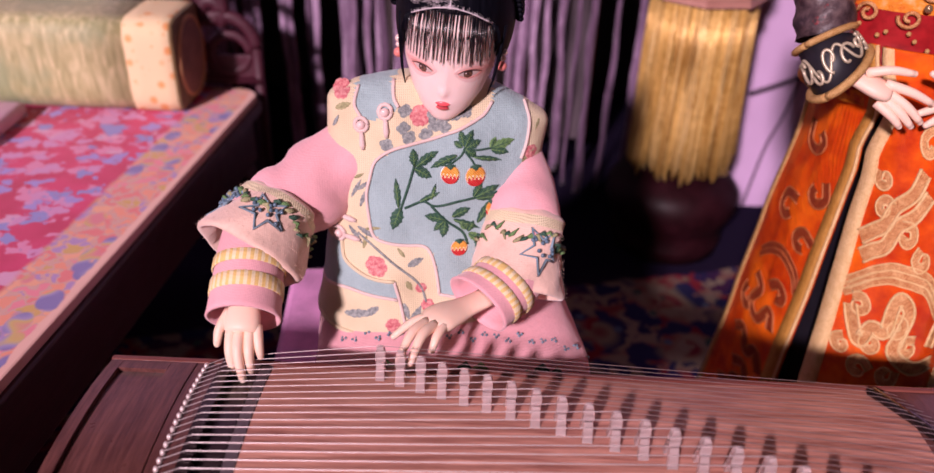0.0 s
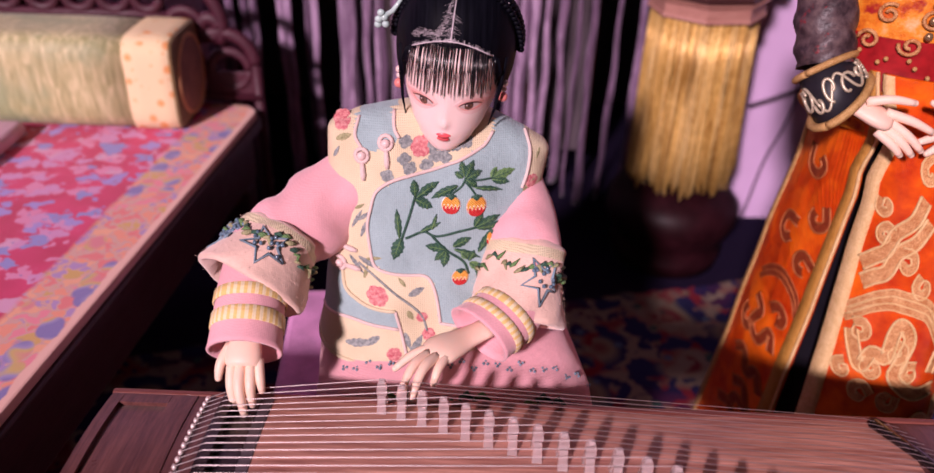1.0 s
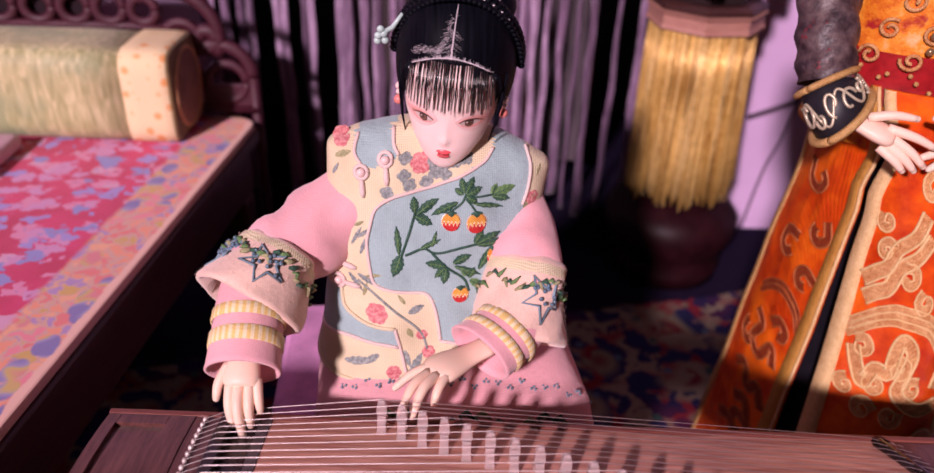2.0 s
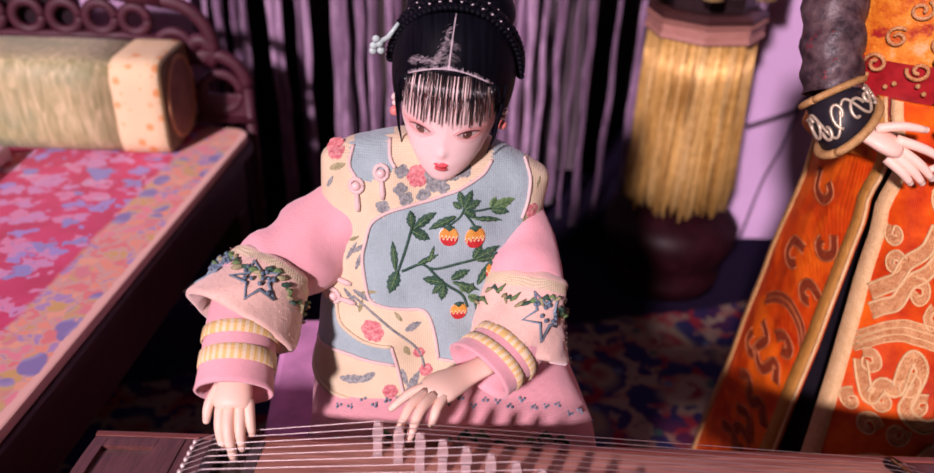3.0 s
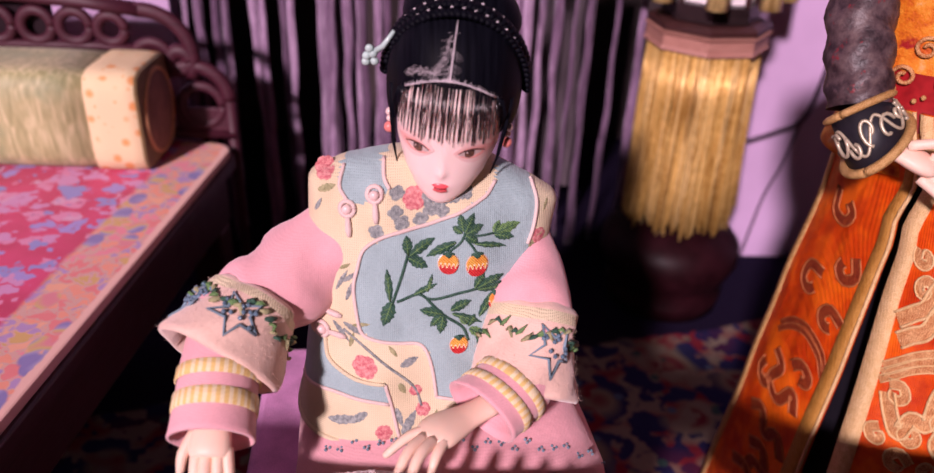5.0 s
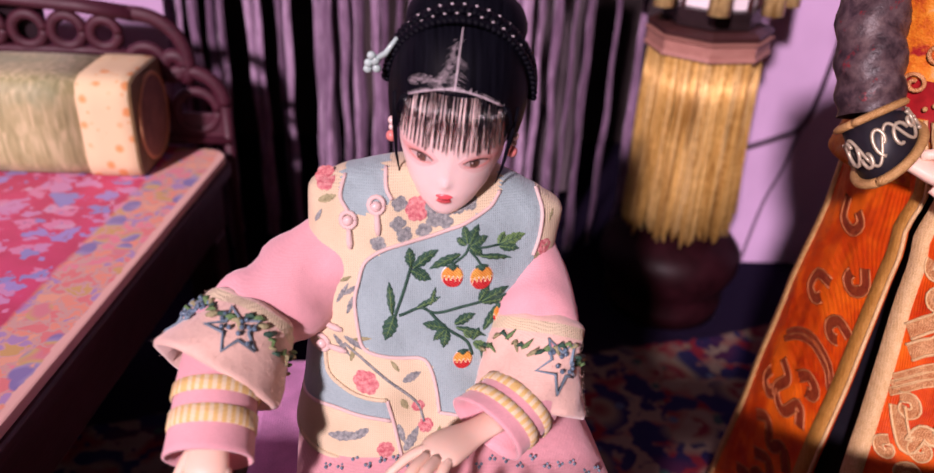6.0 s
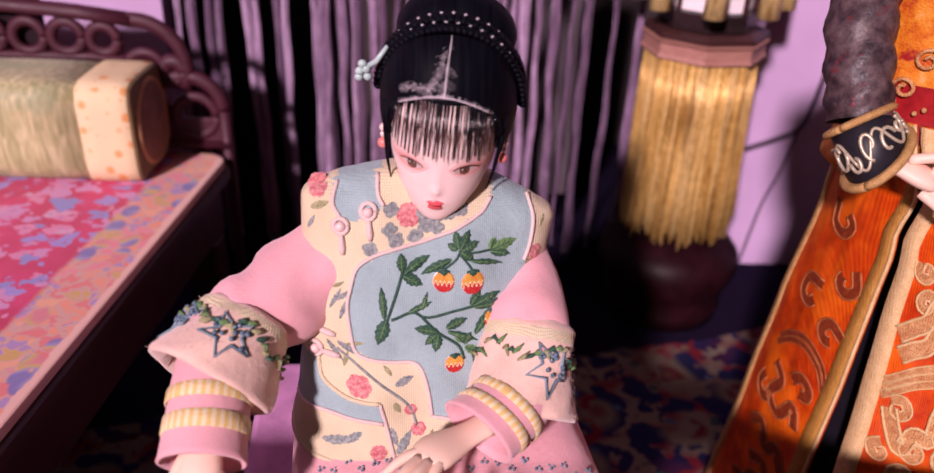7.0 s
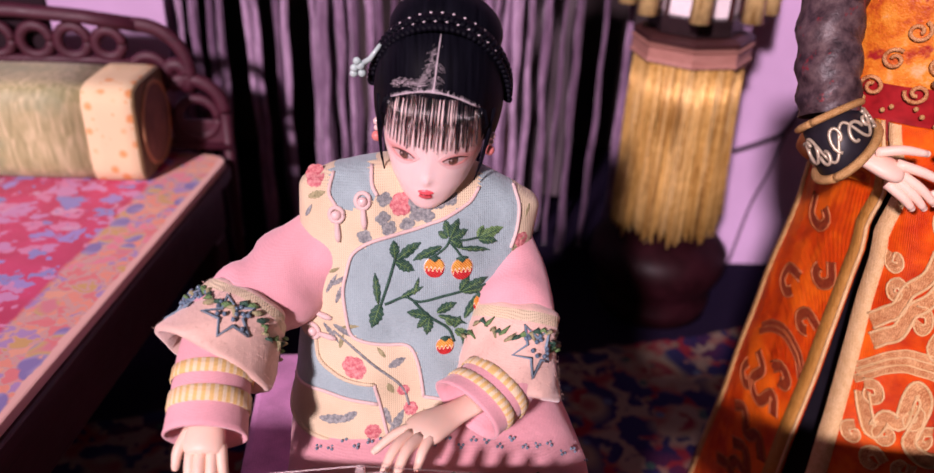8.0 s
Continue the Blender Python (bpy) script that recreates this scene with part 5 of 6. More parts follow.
def almond(x, z, length, width, turn=0, n=12):
    """Smooth pointed oval for painted features."""
    d = 1 if turn == 0 else -1
    rows = []
    for k in range(n + 1):
        t = k / n
        w = width * 0.5 * math.sin(math.pi * min(0.995, max(0.005, t))) ** 0.75
        rows.append(((x + d * length * t, z - w), (x + d * length * t, z + w)))
    return rows


HEAD = Matrix.Translation((-0.0031, 0.2822, 0.2080)) @ Euler((radians(14), radians(4.5), radians(-5))).to_matrix().to_4x4()
FACE = [(-0.0250, 0.0030, 0.0158, -0.008), (-0.0235, 0.0060, 0.0172, -0.003), (-0.0200, 0.0099, 0.0178, 0.004), (-0.014, 0.0135, 0.0181, 0.011), (-0.006, 0.0163, 0.0180, 0.017),
        (0.003, 0.0170, 0.0182, 0.019), (0.011, 0.0168, 0.0172, 0.020), (0.018, 0.0150, 0.0132, 0.0195), (0.026, 0.0090, 0.0040, 0.014)]


def face_front(x, z, lift=0.0):
    rx, yf, yb = table_at(FACE, z)
    u = min(0.98, abs(x) / rx)
    y = -yf + (yf + yb) / 2 * (1 - (1 - u ** 2.2) ** 0.5)
    nose = 0.0013 * math.exp(-(x / 0.0013) ** 2) * math.exp(-((z + 0.0114) / 0.0017) ** 2) + 0.0006 * math.exp(-(x / 0.0014) ** 2) * math.exp(-((z + 0.0075) / 0.004) ** 2)
    sock = 0.0006 * math.exp(-((abs(x) - 0.0078) / 0.004) ** 2) * math.exp(-((z + 0.0035) / 0.003) ** 2)
    lips = 0.0009 * math.exp(-(x / 0.003) ** 2) * math.exp(-((z + 0.0166) / 0.0016) ** 2)
    return HEAD @ Vector((x, y - nose + sock - lips - lift, z))


def doll_head(fig):
    # skull and face
    rows = []
    for k in range(41):
        z = -0.0250 + 0.0510 * k / 40
        rx, yf, yb = table_at(FACE, z)
        front = [face_front(rx * math.sin(a) * 0.98, z) for a in [math.pi * (j / 44 - 0.5) for j in range(45)]]
        back = [HEAD @ Vector((rx * math.cos(a), (yb - yf) / 2 + (yb + yf) / 2 * math.sin(a), z)) for a in [math.pi * j / 20 for j in range(1, 20)]]
        rows.append(front + back)
    fig.rings(rows, D["face"])
    for s in (-1, 1):
        x0, z0 = s * 0.0079, -0.0036
        out = 0 if s > 0 else 180
        fig.sheet(face_front, almond(x0 - s * 0.0050, z0 + 0.0006, 0.0128, 0.0086, out), D["blush_soft"], 0.00030, 8)
        fig.sheet(face_front, almond(x0 - s * 0.0040, z0 + 0.0004, 0.0108, 0.0060, out), D["blush"], 0.00036, 8)
        fig.sheet(face_front, almond(x0 - s * 0.0036, z0 + 0.0006, 0.0086, 0.0040, out), D["lid"], 0.00042, 6)
        fig.sheet(face_front, almond(x0 - s * 0.0034, z0, 0.0069, 0.0029, out), D["white"], 0.0005, 6)
        fig.sheet(face_front, disc_outline(x0 - 0.0001, z0 + 0.0001, 0.0025, 0.00150, 12), D["lash"], 0.00056, 4)
        fig.sheet(face_front, disc_outline(x0 - 0.0001, z0 - 0.0002, 0.0021, 0.00112, 12), D["iris"], 0.00064, 4)
        fig.sheet(face_front, disc_outline(x0 - 0.0001, z0 + 0.0001, 0.0008, 0.00065, 8), D["lash"], 0.00070, 3)
        fig.blob(face_front(x0 - 0.0008, z0 + 0.0006, 0.0008), (0.00030, 0.0002, 0.00026), D["white"], nu=6, nv=4)
        upper = [(-0.0034, 0.0004), (-0.0018, 0.0013), (0.0002, 0.0016), (0.0022, 0.0013), (0.0042, 0.0002)]
        fig.tube([face_front(x0 + s * p.x, z0 + p.y, 0.0006) for p in spline([(a, b, 0) for a, b in upper], 4)], [0.00010 + 0.00013 * math.sin(math.pi * k / 16) for k in range(17)], D["lash"], 6)
        lower = [(-0.0030, -0.0007), (-0.0005, -0.0016), (0.0022, -0.0013), (0.0042, 0.0001)]
        fig.tube([face_front(x0 + s * p.x, z0 + p.y, 0.0005) for p in spline([(a, b, 0) for a, b in lower], 4)], 0.00010, D["lid"], 5)
    fig.sheet(face_front, almond(-0.0026, -0.0157, 0.0052, 0.0019), D["lip"], 0.0004, 6)
    fig.sheet(face_front, almond(-0.0022, -0.0173, 0.0044, 0.0030), D["lip"], 0.0006, 6)
    fig.sheet(face_front, almond(-0.0019, -0.0163, 0.0038, 0.0006), D["mouth"], 0.0007, 4)
    # smooth hair over crown, sides and back
    rows = []
    for i in range(37):
        b = math.pi * (i / 36 - 0.5) * 0.985
        row = []
        for j in range(72):
            a = 2 * math.pi * j / 72
            cb = math.cos(b)
            p = Vector((0.0214 * math.cos(a) * cb ** 0.65, 0.0080 + 0.0245 * math.sin(a) * cb, 0.0060 + 0.0265 * math.sin(b)))
            row.append(HEAD @ p)
        rows.append(row)
    inv = HEAD.inverted()

    def cut(c):
        p = inv @ c
        edge = 0.0180 - 30 * p.x * p.x - 0.03 * max(0.0, abs(p.x) - 0.0150) / 0.005
        return "none" if (p.y < 0.0005 and p.z < edge) or p.z < -0.010 else None

    fig.rings(rows, D["hair"], choose=cut)

    def on_hair(x, z, lift=0.0):
        cb = math.sqrt(max(1e-4, 1 - ((z - 0.0060) / 0.0265) ** 2))
        u = 1 - (x / (0.0214 * cb ** 0.65)) ** 2
        return HEAD @ Vector((x, 0.0080 - 0.0245 * cb * math.sqrt(max(0.0, u)) - lift, z))

    def hairline(x):
        return 0.0186 - 30 * x * x

    # fringe of separate locks
    rnd = random.Random(3)
    clumps, at = [], -0.0156
    while at < 0.0156:
        clumps.append(at)
        at += rnd.uniform(0.0005, 0.0017)
    for k in range(84):
        x = -0.0153 + 0.0306 * k / 83 + rnd.uniform(-0.0003, 0.0003)
        near = min(clumps, key=lambda c: abs(c - x))
        tip = x + rnd.uniform(0.45, 0.95) * (near - x)
        low = 0.0016 + rnd.uniform(-0.0014, 0.0009) + 0.0006 * math.sin(2100 * near) - 6 * x * x
        lo = face_front(tip * 1.03, low, 0.0007)
        mid = face_front(x + 0.5 * (tip - x), low + 0.5 * (hairline(x) - low), rnd.uniform(0.0009, 0.0016))
        fig.tube([on_hair(x * 0.97, hairline(x) + 0.0004, -0.0001), mid, lo], [rnd.uniform(0.00014, 0.00020), rnd.uniform(0.00010, 0.00017), 0.00008], D["lock"], 5)
    for s in (-1, 1):
        for k in range(7):
            x = s * (0.0146 + 0.0003 * k)
            fig.tube([on_hair(x * 0.95, hairline(x) + 0.001, 0.0), HEAD @ Vector((x * 1.05, -0.0075, 0.006)), HEAD @ Vector((x * 1.03, -0.0070, -0.002 + 0.001 * k))], [0.0004, 0.0003, 0.0001], D["hair"], 5)
    # pale parting and hairline, with glints of the hair drawn as fine strokes
    fig.tube([on_hair(-0.0004, 0.0185 + 0.0125 * k / 10, 0.0001) for k in range(11)], 0.00018, D["glint"], 6)
    fig.tube([on_hair(x, hairline(x) + 0.0003, 0.0002) for x in [-0.0135 + 0.027 * k / 16 for k in range(17)]], 0.00020, D["glint"], 6)
    for k in range(150):
        x = rnd.uniform(-0.0140, 0.0140)
        z = hairline(x) + 0.0003
        fig.tube([on_hair(x, z, 0.0001), on_hair(x * 0.97 + rnd.uniform(-0.0004, 0.0004), z + rnd.uniform(0.0003, 0.0012), 0.0001)], [0.00006, 0.00002], D["glint"], 4)
    for k in range(40):
        z = rnd.uniform(0.0185, 0.0265)
        side = -1 if rnd.random() < 0.72 else 1
        far = rnd.uniform(0.0008, 0.0050 - 0.10 * (z - 0.0185)) * (1.6 if side < 0 and z < 0.023 else 0.7)
        fig.tube([on_hair(-0.0004, z, 0.0001), on_hair(-0.0004 + side * far, z - 0.45 * far, 0.0001)], [0.00005, 0.00002], D["glint"], 4)
    # bright sheen of the combed hair beside the parting, drawn as short pale strokes
    sheen = spline([(-0.0130, -0.0012, 0), (-0.0090, 0.0004, 0), (-0.0048, 0.0014, 0), (-0.0026, 0.0045, 0), (-0.0008, 0.0095, 0)], 12)
    for k in range(260):
        q = sheen[rnd.randrange(len(sheen))]
        x, z = q.x + rnd.gauss(0, 0.0006), q.y + 0.0189 + rnd.gauss(0, 0.0006)
        l = rnd.uniform(0.0005, 0.0014)
        fig.tube([on_hair(x, z, 0.0001), on_hair(x - l, z - 0.35 * l, 0.0001)], [0.00004, 0.00002], D["glint"], 4)
    # braid wound over the crown, and the coil behind it
    for row in range(3):
        for k in range(40):
            a = math.pi * (0.02 + 0.96 * k / 39)
            p = Vector((-0.0226 * math.cos(a), 0.0090 - 0.0090 * math.sin(a) + 0.0033 * row, 0.0045 + (0.0288 + 0.0012 * (row == 1)) * math.sin(a)))
            fig.blob(HEAD @ p, (0.0014, 0.0022, 0.0012), D["hair"], (HEAD.to_3x3() @ Matrix.Rotation(0.6 * (-1) ** row, 3, "Z")), 8, 6)
            # small pale blobs stand in for glints on the braid
            if row < 2 and k % 2 == row:
                q = p + Vector((0, 0.0016, 0.0010))
                fig.blob(HEAD @ q, (0.0005, 0.00025, 0.0003), D["glint"], nu=6, nv=4)
    fig.blob(HEAD @ Vector((0, 0.0165, 0.0235)), (0.0185, 0.0130, 0.0130), D["hair"], HEAD.to_3x3(), 28, 16)
    # side locks, ear drops, jade pin
    for s in (-1, 1):
        fig.tube([HEAD @ Vector((s * 0.0178, -0.004, 0.010)), HEAD @ Vector((s * 0.0176, -0.0058, 0.0)), HEAD @ Vector((s * 0.0164, -0.0075, -0.010)), HEAD @ Vector((s * 0.0150, -0.0085, -0.016))], [0.0012, 0.0008, 0.0005, 0.0002], D["hair"], 6)
        for dz, r, m in ((-0.002, 0.0014, "pearl"), (-0.0045, 0.0011, "pearl"), (-0.0078, 0.0018, "coral")):
            fig.blob(HEAD @ Vector((s * 0.0188, -0.002, dz)), (r, r, r), D[m], nu=9, nv=7)
    base = Vector((-0.0252, 0.0035, 0.0150))
    fig.tube([HEAD @ (base + Vector((0.006, 0.0, 0.008))), HEAD @ (base + Vector((0.003, -0.001, 0.003))), HEAD @ base], [0.0006, 0.0009, 0.0010], D["jade"], 8)
    for dx, dz in ((0, 0), (-0.002, -0.001), (0.0005, -0.0025), (-0.0012, 0.0016), (-0.0022, -0.003)):
        fig.blob(HEAD @ (base + Vector((dx, -0.001, dz))), (0.0014, 0.001, 0.0013), D["jade"], nu=9, nv=6)


seated_doll()


# ---- standing doll in an orange robe ----
def robe_silk(name, deep, base, light):
    n = Nodes(name, 0.42, spec=0.22)
    f = n.noise(38, 4, 0.6, None, 0.3)
    # the ramp puts shaded reds and lit orange sheen of the silk into its colour
    c = n.ramp(f, [(0.36, deep), (0.50, base), (0.62, light)])
    c = n.mix(0.22, c, n.ramp(n.noise(260, 3, 0.6), [(0.35, deep), (0.65, light)]))
    n.colour(c).roughness(n.noise(90, 3), 0.28, 0.45)
    n.bump(n.math("ADD", n.math("MULTIPLY", weave(n, 0.0005), 0.12), n.math("MULTIPLY", n.noise(42, 2, 0.5, n.mapped((1, 1, 0.5))), 5)), 0.8, 0.0012)
    return n.m


def bodice_silk():
    n = Nodes("embroidered_saffron_silk", 0.45, spec=0.4)
    f, g = n.noise(130, 4, 0.65), n.noise(75, 3, 0.6)
    c = n.ramp(f, [(0.30, (0.40, 0.04, 0.01)), (0.45, (0.66, 0.17, 0.012)), (0.58, (0.76, 0.28, 0.03)), (0.72, (0.74, 0.46, 0.22))])
    c = n.mix(n.mask(g, 0.60, 0.66), c, (0.34, 0.015, 0.015))
    return n.colour(c).bump(n.math("ADD", f, n.noise(1200, 2)), 0.5, 0.0006).m


def couching(name, dark, mid, light):
    n = Nodes(name, 0.5, 0.1)
    dots = n.voronoi(1900, "F1", None, 0.5)
    g = n.noise(320, 3, 0.6)
    c = n.ramp(dots, [(0.15, light), (0.4, mid), (0.62, dark)])
    c = n.mix(0.35, c, n.ramp(g, [(0.35, dark), (0.65, light)]))
    return n.colour(c).bump(n.math("MULTIPLY", dots, -1.0), 0.8, 0.0004).m


def brocade_brown():
    n = Nodes("dark_brown_brocade", 0.45, spec=0.35)
    f, g = n.noise(200, 4, 0.6), n.noise(150, 4, 0.65)
    c = n.ramp(f, [(0.35, (0.025, 0.014, 0.018)), (0.52, (0.075, 0.045, 0.050)), (0.68, (0.13, 0.085, 0.085))])
    c = n.mix(n.mask(g, 0.60, 0.67), c, (0.17, 0.018, 0.025))
    return n.colour(c).bump(f, 0.8, 0.0008).m


S = {
    "orange": robe_silk("orange_silk", (0.46, 0.022, 0.001), (0.68, 0.066, 0.003), (0.90, 0.16, 0.006)),
    "gold": couching("tan_couched_thread", (0.36, 0.10, 0.02), (0.66, 0.32, 0.12), (0.84, 0.54, 0.25)),
    "trim": couching("gold_braid_trim", (0.40, 0.20, 0.06), (0.58, 0.34, 0.12), (0.70, 0.46, 0.20)),
    "cream": couching("cream_gold_ribbon", (0.62, 0.38, 0.15), (0.82, 0.56, 0.27), (0.88, 0.66, 0.36)),
    "ochre": couching("ochre_silk_band", (0.36, 0.15, 0.02), (0.52, 0.25, 0.04), (0.60, 0.32, 0.08)),
    "dim": couching("russet_couching", (0.16, 0.014, 0.004), (0.28, 0.036, 0.008), (0.42, 0.090, 0.018)),
    "copper": couching("copper_couched_cord", (0.30, 0.06, 0.015), (0.46, 0.14, 0.04), (0.60, 0.24, 0.08)),
    "bodice": bodice_silk(),
    "black": plain("black_silk", (0.012, 0.010, 0.016), 0.5),
    "brown": brocade_brown(),
    "red": plain("crimson_silk_belt", (0.32, 0.008, 0.012), 0.45, 0.0, 0.2, 200),
    "silver": plain("pale_gold_cord", (0.55, 0.47, 0.34), 0.4, 0.4, 0.15),
    "bead": plain("bronze_bead", (0.36, 0.22, 0.12), 0.25, 0.6),
    "skin": D["skin"],
}
ROBE = [(-0.039, 0.192, 0.0520, 0.088), (0.05, 0.191, 0.0410, 0.078), (0.10, 0.190, 0.0350, 0.071), (0.15, 0.1895, 0.0284, 0.060), (0.178, 0.189, 0.0285, 0.050), (0.20, 0.188, 0.029, 0.034)]
LEFT_EDGE = [(-0.039, -61), (0.05, -59), (0.10, -57), (0.136, -56), (0.16, -54.5), (0.176, -47), (0.20, -48)]
RIGHT_EDGE = [(-0.039, -47), (0.05, -49), (0.08, -49.5), (0.11, -50.5), (0.135, -51.5), (0.16, -51), (0.176, -43.5), (0.20, -45)]
ROBE_Y = 0.338


def robe_at(ang, z, lift=0.0):
    """ang: degrees from straight ahead, to the doll's left as the viewer's right."""
    cx, rx, ry = table_at(ROBE, z)
    a = radians(ang)
    ry *= 1.0 if math.cos(a) > 0 else 0.9
    fold = 1 + 0.012 * math.sin(5 * a + 1.0) * (0.2 - z) / 0.2
    return Vector((cx + (rx * fold + lift) * math.sin(a), ROBE_Y - (ry * fold + lift) * math.cos(a), z))


def spiral(cx, cz, r, turns, hand=1, start=0.0):
    n = int(turns * 16)
    return [(cx + hand * r * (1 - 0.75 * k / n) * math.cos(2 * math.pi * turns * k / n + start), cz + r * (1 - 0.75 * k / n) * math.sin(2 * math.pi * turns * k / n + start)) for k in range(n + 1)]


def standing_doll():
    fig = Figure((0.19, 0.338, FLOOR))
    zs = [FLOOR + 0.001 + (0.199 - FLOOR) * k / 48 for k in range(49)]
    # inner dark skirt, then two overlapping front panels
    fig.rings([[robe_at(360 * k / 72, z, -0.010) for k in range(72)] for z in zs], S["black"])

    def panel(a0, a1, lift, n=40):
        rows = []
        for z in zs:
            lo, hi = a0(z), a1(z)
            out = [robe_at(lo + (hi - lo) * k / n, z, lift) for k in range(n + 1)]
            inn = [robe_at(hi - (hi - lo) * k / n, z, lift - 0.0015) for k in range(n + 1)]
            rows.append(out + inn)
        fig.rings(rows, S["orange"])

    def left_hi(z):
        return table_at(LEFT_EDGE, z)[0]

    def right_lo(z):
        return table_at(RIGHT_EDGE, z)[0]

    panel(lambda z: -113, left_hi, 0.0005)
    panel(right_lo, lambda z: 150, 0.0005)
    # flat borders with rounded edges, and the cords beside them
    def border(fn, d0, d1, m, thick=0.0012):
        rows = []
        for z in zs:
            a, w = fn(z) + d0, d1 - d0
            rows.append([robe_at(a + w * q, z, h) for q, h in ((0, 0.0004), (0.04, thick), (0.5, thick * 1.15), (0.96, thick), (1, 0.0004))])
        fig.rings(rows, S[m], caps=False, closed=False)

    border(right_lo, -0.4, 8.0, "cream")
    border(left_hi, -7.2, -1.4, "ochre")
    fig.tube([robe_at(left_hi(z) - 0.7, z, 0.0010) for z in zs], 0.0008, S["cream"], 8)
    border(lambda z: -111.0, -2.5, 2.5, "trim")

    # couched cloud and dragon scrolls: a stitched band between two cords
    def band(line, w, m, cord, steps=6):
        pts = [(p.x, p.y) for p in spline([(a, z, 0) for a, z in line], steps)]
        k = 0.052 * math.pi / 180
        sides = ([], [], [])
        for i, (a, z) in enumerate(pts):
            b, c = pts[max(0, i - 1)], pts[min(len(pts) - 1, i + 1)]
            dx, dz = (c[0] - b[0]) * k, c[1] - b[1]
            l = math.hypot(dx, dz) or 1.0
            for s, e in zip(sides, (-1, 0, 1)):
                s.append((a - dz / l * w * e / k, z + dx / l * w * e))
        lo, mid, hi = sides
        fig.rings([[robe_at(*p, 0.0007), robe_at(*q, 0.0011), robe_at(*r, 0.0007)] for p, q, r in zip(lo, mid, hi)], S[m], caps=False, closed=False)
        for edge in (lo, hi):
            fig.tube([robe_at(a, z, 0.0009) for a, z in edge], w * 0.22, S[cord], 6)

    def curl(ang, z, r, hand, start, w, m, cord, turns=0.95):
        band([(ang + (x / 0.052) * 57.3, zz) for x, zz in spiral(0, z, r, turns, hand, start)][::3], w, m, cord, 3)

    # tan dragon and clouds on the wide front
    for line in ([(-37, 0.099), (-33, 0.091), (-28, 0.085), (-24, 0.093), (-17, 0.093), (-16, 0.104), (-13, 0.109), (-7, 0.104), (-9, 0.092), (-10, 0.085), (2, 0.079), (17, 0.080)],
                 [(-39, 0.120), (-34, 0.124), (-28, 0.128), (-24, 0.137), (-16, 0.143), (-10, 0.152)], [(-42, 0.127), (-36, 0.132), (-31, 0.136), (-28, 0.144), (-20, 0.151), (-15, 0.160)],
                 [(12, 0.088), (16, 0.098), (24, 0.104)], [(2, 0.060), (10, 0.066), (18, 0.060), (14, 0.050)], [(-24, 0.055), (-14, 0.059), (-4, 0.050)]):
        band(line, 0.0029, "gold", "cream")
    for ang, z, r, hand, start in ((-33, 0.100, 0.0042, -1, 0.6), (-22, 0.086, 0.0040, 1, 2.2), (-12, 0.096, 0.0046, -1, 1.2), (-25, 0.073, 0.0046, 1, 0.2), (-11, 0.074, 0.0044, -1, 2.6), (-2, 0.088, 0.0042, 1, 1.0), (-36, 0.080, 0.0034, 1, 1.5), (-18, 0.134, 0.0046, -1, 0.8), (-34, 0.142, 0.0036, 1, 0.4), (-6, 0.126, 0.0042, 1, 2.0), (-13, 0.170, 0.0060, 1, 0.3), (-38, 0.153, 0.0034, 1, 2.4), (8, 0.138, 0.0060, -1, 0.4), (30, 0.150, 0.0075, 1, 1.0), (34, 0.116, 0.0070, -1, 2.0), (28, 0.066, 0.0070, 1, 0.5)):
        curl(ang, z, r * 1.15, hand, start, 0.0019, "gold", "cream")
    for d in (-0.0030, 0.0, 0.0030):
        band([(-42, 0.105 + d), (-36, 0.110 + d), (-30, 0.1145 + d), (-22, 0.118 + d), (-15, 0.1185 + d), (-6, 0.118 + d), (2, 0.1155 + d), (12, 0.105 + d)], 0.0014, "gold", "cream")
    # tone-on-tone clouds on the narrow front
    for d in (0.0, 0.0034):
        band([(-96, 0.083 + d), (-88, 0.091 + d), (-79, 0.095 + d), (-69, 0.092 + d), (-64, 0.085 + d)], 0.0012, "dim", "copper")
    for line in ([(-91, 0.076), (-84, 0.072), (-88, 0.062), (-80, 0.058), (-74, 0.068), (-70, 0.060)], [(-94, 0.040), (-86, 0.046), (-80, 0.038), (-74, 0.044), (-68, 0.036)], [(-86, 0.026), (-78, 0.031), (-72, 0.022)],
                 [(-92, 0.008), (-82, 0.014), (-74, 0.006)]):
        band(line, 0.0021, "dim", "copper")
    for ang, z, r, hand, start in ((-92, 0.060, 0.0050, 1, 2.1), (-70, 0.108, 0.0050, 1, 0.5), (-84, 0.153, 0.0070, 1, 2.5), (-87, 0.116, 0.0065, 1, 1), (-72, 0.132, 0.0055, -1, 2), (-73, 0.078, 0.0045, -1, 0), (-76, 0.016, 0.006, 1, 1)):
        curl(ang, z, r * 1.25, hand, start, 0.0021, "dim", "copper", 0.9)
    # bodice, belt
    rows = []
    body = [(0.176, 0.037, 0.034), (0.188, 0.034, 0.030), (0.20, 0.032, 0.028), (0.222, 0.034, 0.029), (0.245, 0.037, 0.029), (0.262, 0.034, 0.024), (0.270, 0.016, 0.014)]
    for z in [0.176 + 0.094 * k / 40 for k in range(41)]:
        rx, ry = table_at(body, z)
        rows.append([(0.186 + rx * math.cos(2 * math.pi * k / 48), 0.338 + ry * math.sin(2 * math.pi * k / 48), z) for k in range(48)])
    fig.rings(rows, S["bodice"], choose=lambda c: S["red"] if 0.1925 < c.z < 0.2125 + 0.0 * c.x else None)
    for k in range(26):
        a = radians(-150 + 120 * k / 25)
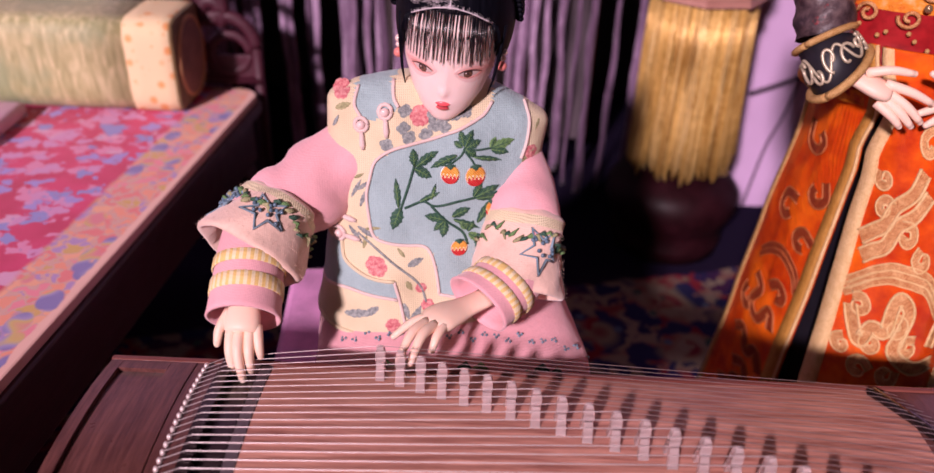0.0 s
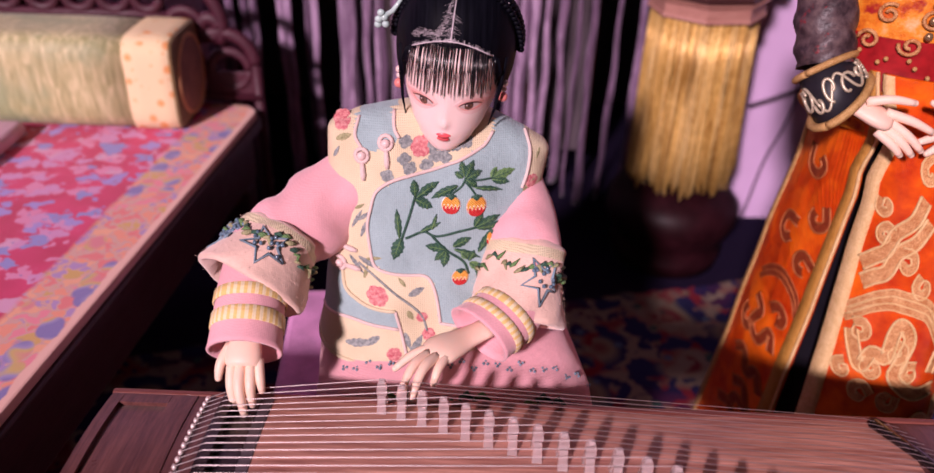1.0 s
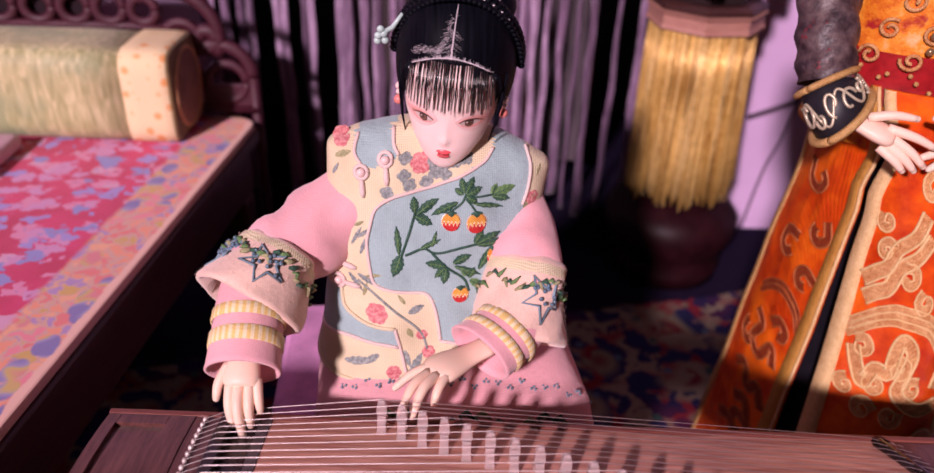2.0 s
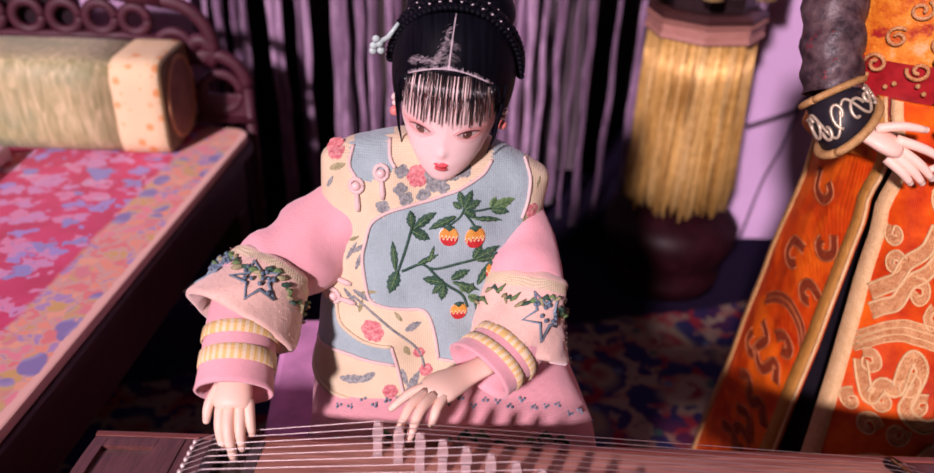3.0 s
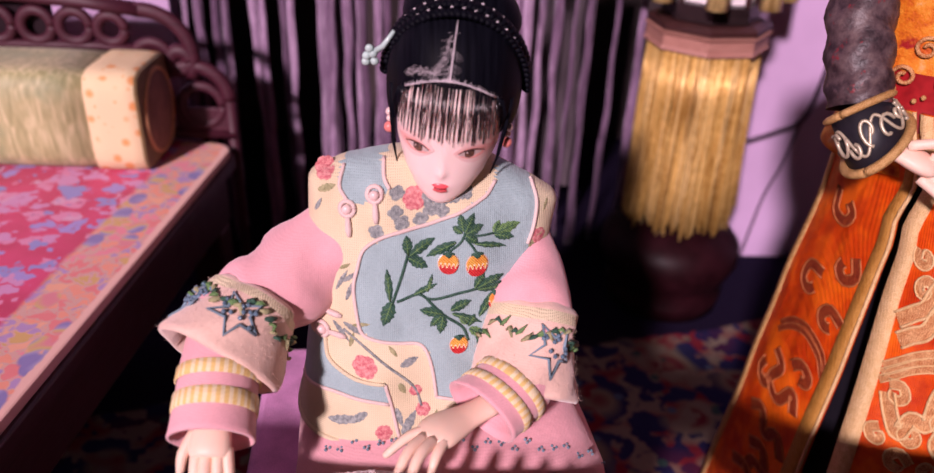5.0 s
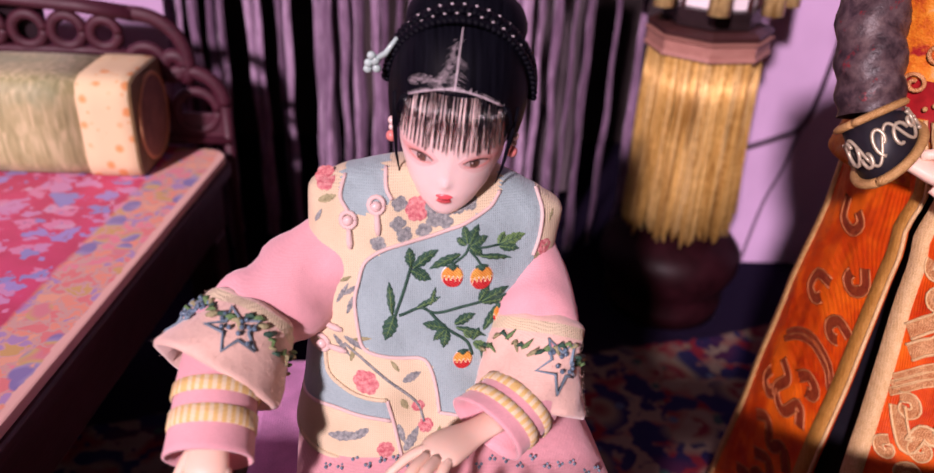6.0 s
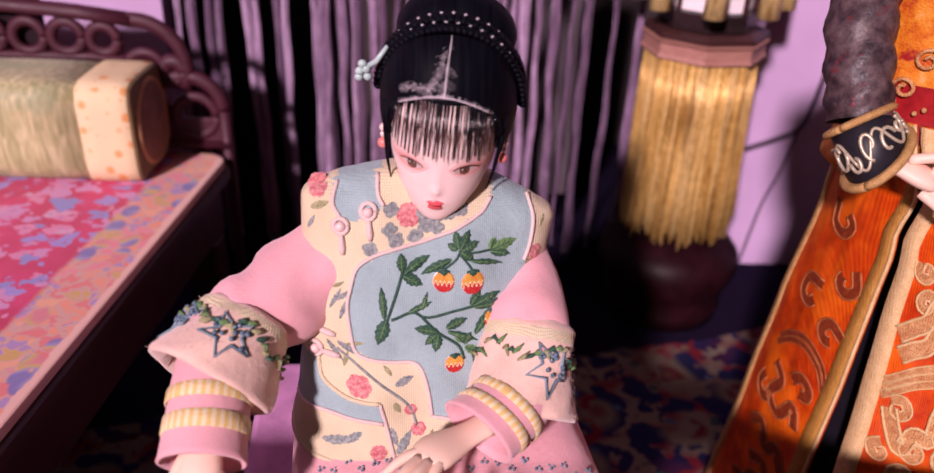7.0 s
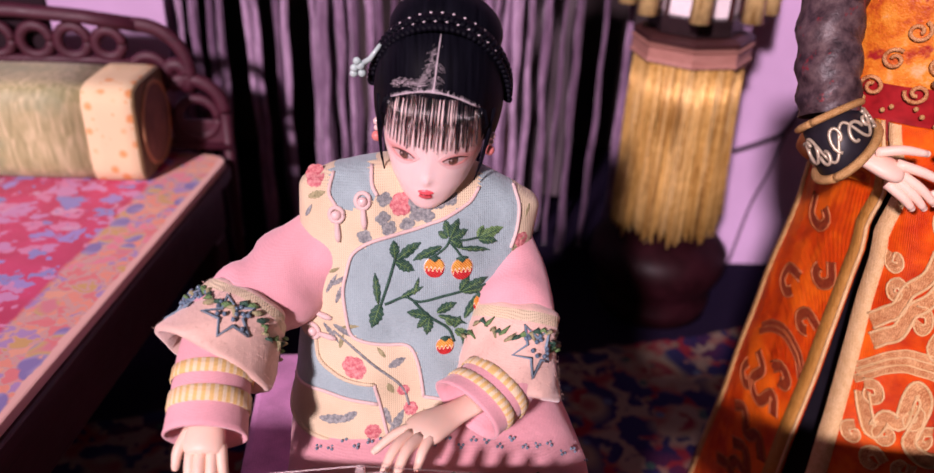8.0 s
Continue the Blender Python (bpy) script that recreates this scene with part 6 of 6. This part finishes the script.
        fig.blob((0.186 + 0.0335 * math.cos(a), 0.338 + 0.030 * math.sin(a), 0.201 + 0.006 * math.sin(1.7 * k)), (0.0010,) * 3, S["trim"], nu=7, nv=5)
    for z in (0.2165, 0.2225, 0.2285):
        fig.blob((0.177, 0.3080, z), (0.0017, 0.0014, 0.0017), S["bead"], nu=10, nv=8)
    for k in range(9):
        pts = [(0.186 + 0.0345 * math.cos(a), 0.338 + 0.0300 * math.sin(a), z) for a, z in [(radians(-140 + 9 * k + (x / 0.03) * 57), z) for x, z in spiral(0, 0.212 + 0.011 * (k % 3), 0.004, 1.3, 1 if k % 2 else -1, k)]]
        fig.tube(pts, 0.0008, S["gold"], 6)
    # arm with brown brocade sleeve and black cuff edged in gold
    arm = spline([(0.150, 0.340, 0.262), (0.141, 0.326, 0.240), (0.1385, 0.313, 0.220), (0.1390, 0.305, 0.2050)], 8)
    rings = tube_rings(arm, [0.0118 - 0.0012 * k / 24 for k in range(25)], 32)
    for i, r in enumerate(rings):
        c = sum((Vector(p) for p in r), Vector()) / 32
        rings[i] = [c + (Vector(p) - c) * (1 + 0.07 * math.sin(1.3 * i + 2 * math.sin(k * 0.4))) for k, p in enumerate(r)]
    fig.rings(rings, S["brown"], caps=False)
    a, b = Vector((0.1388, 0.3045, 0.2050)), Vector((0.1450, 0.2965, 0.1935))
    way, side, up = frame_of(a, b)

    def on(t, ang, lift=0.0):
        r = 0.0115 + 0.0013 * t + lift
        return a + way * ((b - a).length * t * (1 + 0.42 * math.cos(ang))) + side * (r * math.cos(ang)) + up * (r * 0.85 * math.sin(ang))

    ring = lambda t, l: [on(t, 2 * math.pi * k / 40, l) for k in range(40)]
    fig.rings([ring(-0.02, -0.003), ring(0, 0), ring(0.5, 0.0), ring(1.0, 0), ring(1.0, -0.003), ring(0.6, -0.005)], S["black"], caps=False)
    for t, w in ((0.02, 0.0020), (0.98, 0.0024)):
        e = ring(t, 0.0006)
        fig.tube(e + [e[0]], w, S["trim"], 8, 0.7)
    for k, c0 in enumerate(range(0, 360, 30)):
        pts = [on(0.5 + 0.08 * (-1) ** k + z * 0.9, radians(c0) + x * 0.9, 0.0008) for x, z in spiral(0, 0, 0.24 + 0.06 * (k % 3), 0.7 + 0.25 * (k % 2), 1 if k % 2 else -1, 1.7 * k)]
        fig.tube(pts, 0.0007, S["silver"], 6)
    fig.tube([on(0.5 + 0.26 * math.sin(5 * a + 0.6), a, 0.0006) for a in (2 * math.pi * k / 120 for k in range(121))], 0.0006, S["silver"], 6)
    sk = S["skin"]
    palm = [0.0048, 0.0048, 0.0049, 0.0051, 0.0055, 0.0060, 0.0064, 0.0067, 0.0068, 0.0067, 0.0064, 0.0058, 0.0046]
    fig.tube(spline([(0.1405, 0.2975, 0.1955), (0.1485, 0.2905, 0.1945), (0.1545, 0.2870, 0.1925), (0.1595, 0.2855, 0.1905)], 4), palm, sk, 16, 0.5)
    for p in ([(0.1500, 0.2880, 0.1975), (0.1575, 0.2850, 0.1998), (0.1655, 0.2835, 0.1992)], [(0.1570, 0.2855, 0.1945), (0.1660, 0.2825, 0.1925), (0.1740, 0.2810, 0.1890)],
              [(0.1580, 0.2850, 0.1915), (0.1655, 0.2815, 0.1872), (0.1712, 0.2800, 0.1820)], [(0.1572, 0.2845, 0.1892), (0.1635, 0.2812, 0.1848), (0.1682, 0.2800, 0.1802)], [(0.1550, 0.2845, 0.1875), (0.1602, 0.2812, 0.1838), (0.1640, 0.2802, 0.1800)]):
        digit(fig, p, 0.0019, sk)
    # other arm and hand laid over the first
    arm = spline([(0.224, 0.340, 0.262), (0.236, 0.328, 0.235), (0.232, 0.310, 0.217), (0.222, 0.300, 0.209)], 6)
    fig.rings(tube_rings(arm, 0.0125, 24), S["brown"], caps=False)
    fig.rings(tube_rings([(0.226, 0.302, 0.213), (0.212, 0.293, 0.201)], [0.0138, 0.015], 30), S["black"], caps=False)
    e = [Vector(p) for p in tube_rings([(0.2125, 0.2935, 0.2015), (0.212, 0.293, 0.201)], 0.0154, 30)[1]]
    fig.tube(e + [e[0]], 0.0022, S["trim"], 8)
    fig.tube(spline([(0.214, 0.295, 0.202), (0.204, 0.290, 0.196), (0.194, 0.287, 0.1925), (0.184, 0.286, 0.190)], 4), [0.0046, 0.0046, 0.0047, 0.0049, 0.0052, 0.0055, 0.0058, 0.006, 0.006, 0.0058, 0.0055, 0.0050, 0.0042], sk, 14, 0.55)
    for p in ([(0.187, 0.288, 0.194), (0.180, 0.286, 0.196), (0.173, 0.285, 0.199)], [(0.184, 0.286, 0.189), (0.177, 0.284, 0.186), (0.171, 0.283, 0.184)], [(0.186, 0.285, 0.187), (0.180, 0.283, 0.183), (0.175, 0.282, 0.180)]):
        digit(fig, p, 0.0019, sk)
    # plain neck and head
    fig.tube([(0.186, 0.338, 0.262), (0.186, 0.337, 0.285)], 0.0085, sk, 14)
    fig.blob((0.186, 0.334, 0.305), (0.0165, 0.0185, 0.0235), D["face"], nu=24, nv=16)
    fig.blob((0.186, 0.340, 0.313), (0.020, 0.021, 0.022), D["hair"], nu=24, nv=16)
    ob = fig.build("doll")
    tagged(ob, "standing doll in an orange silk robe with gold scroll embroidery", "doll")


standing_doll()
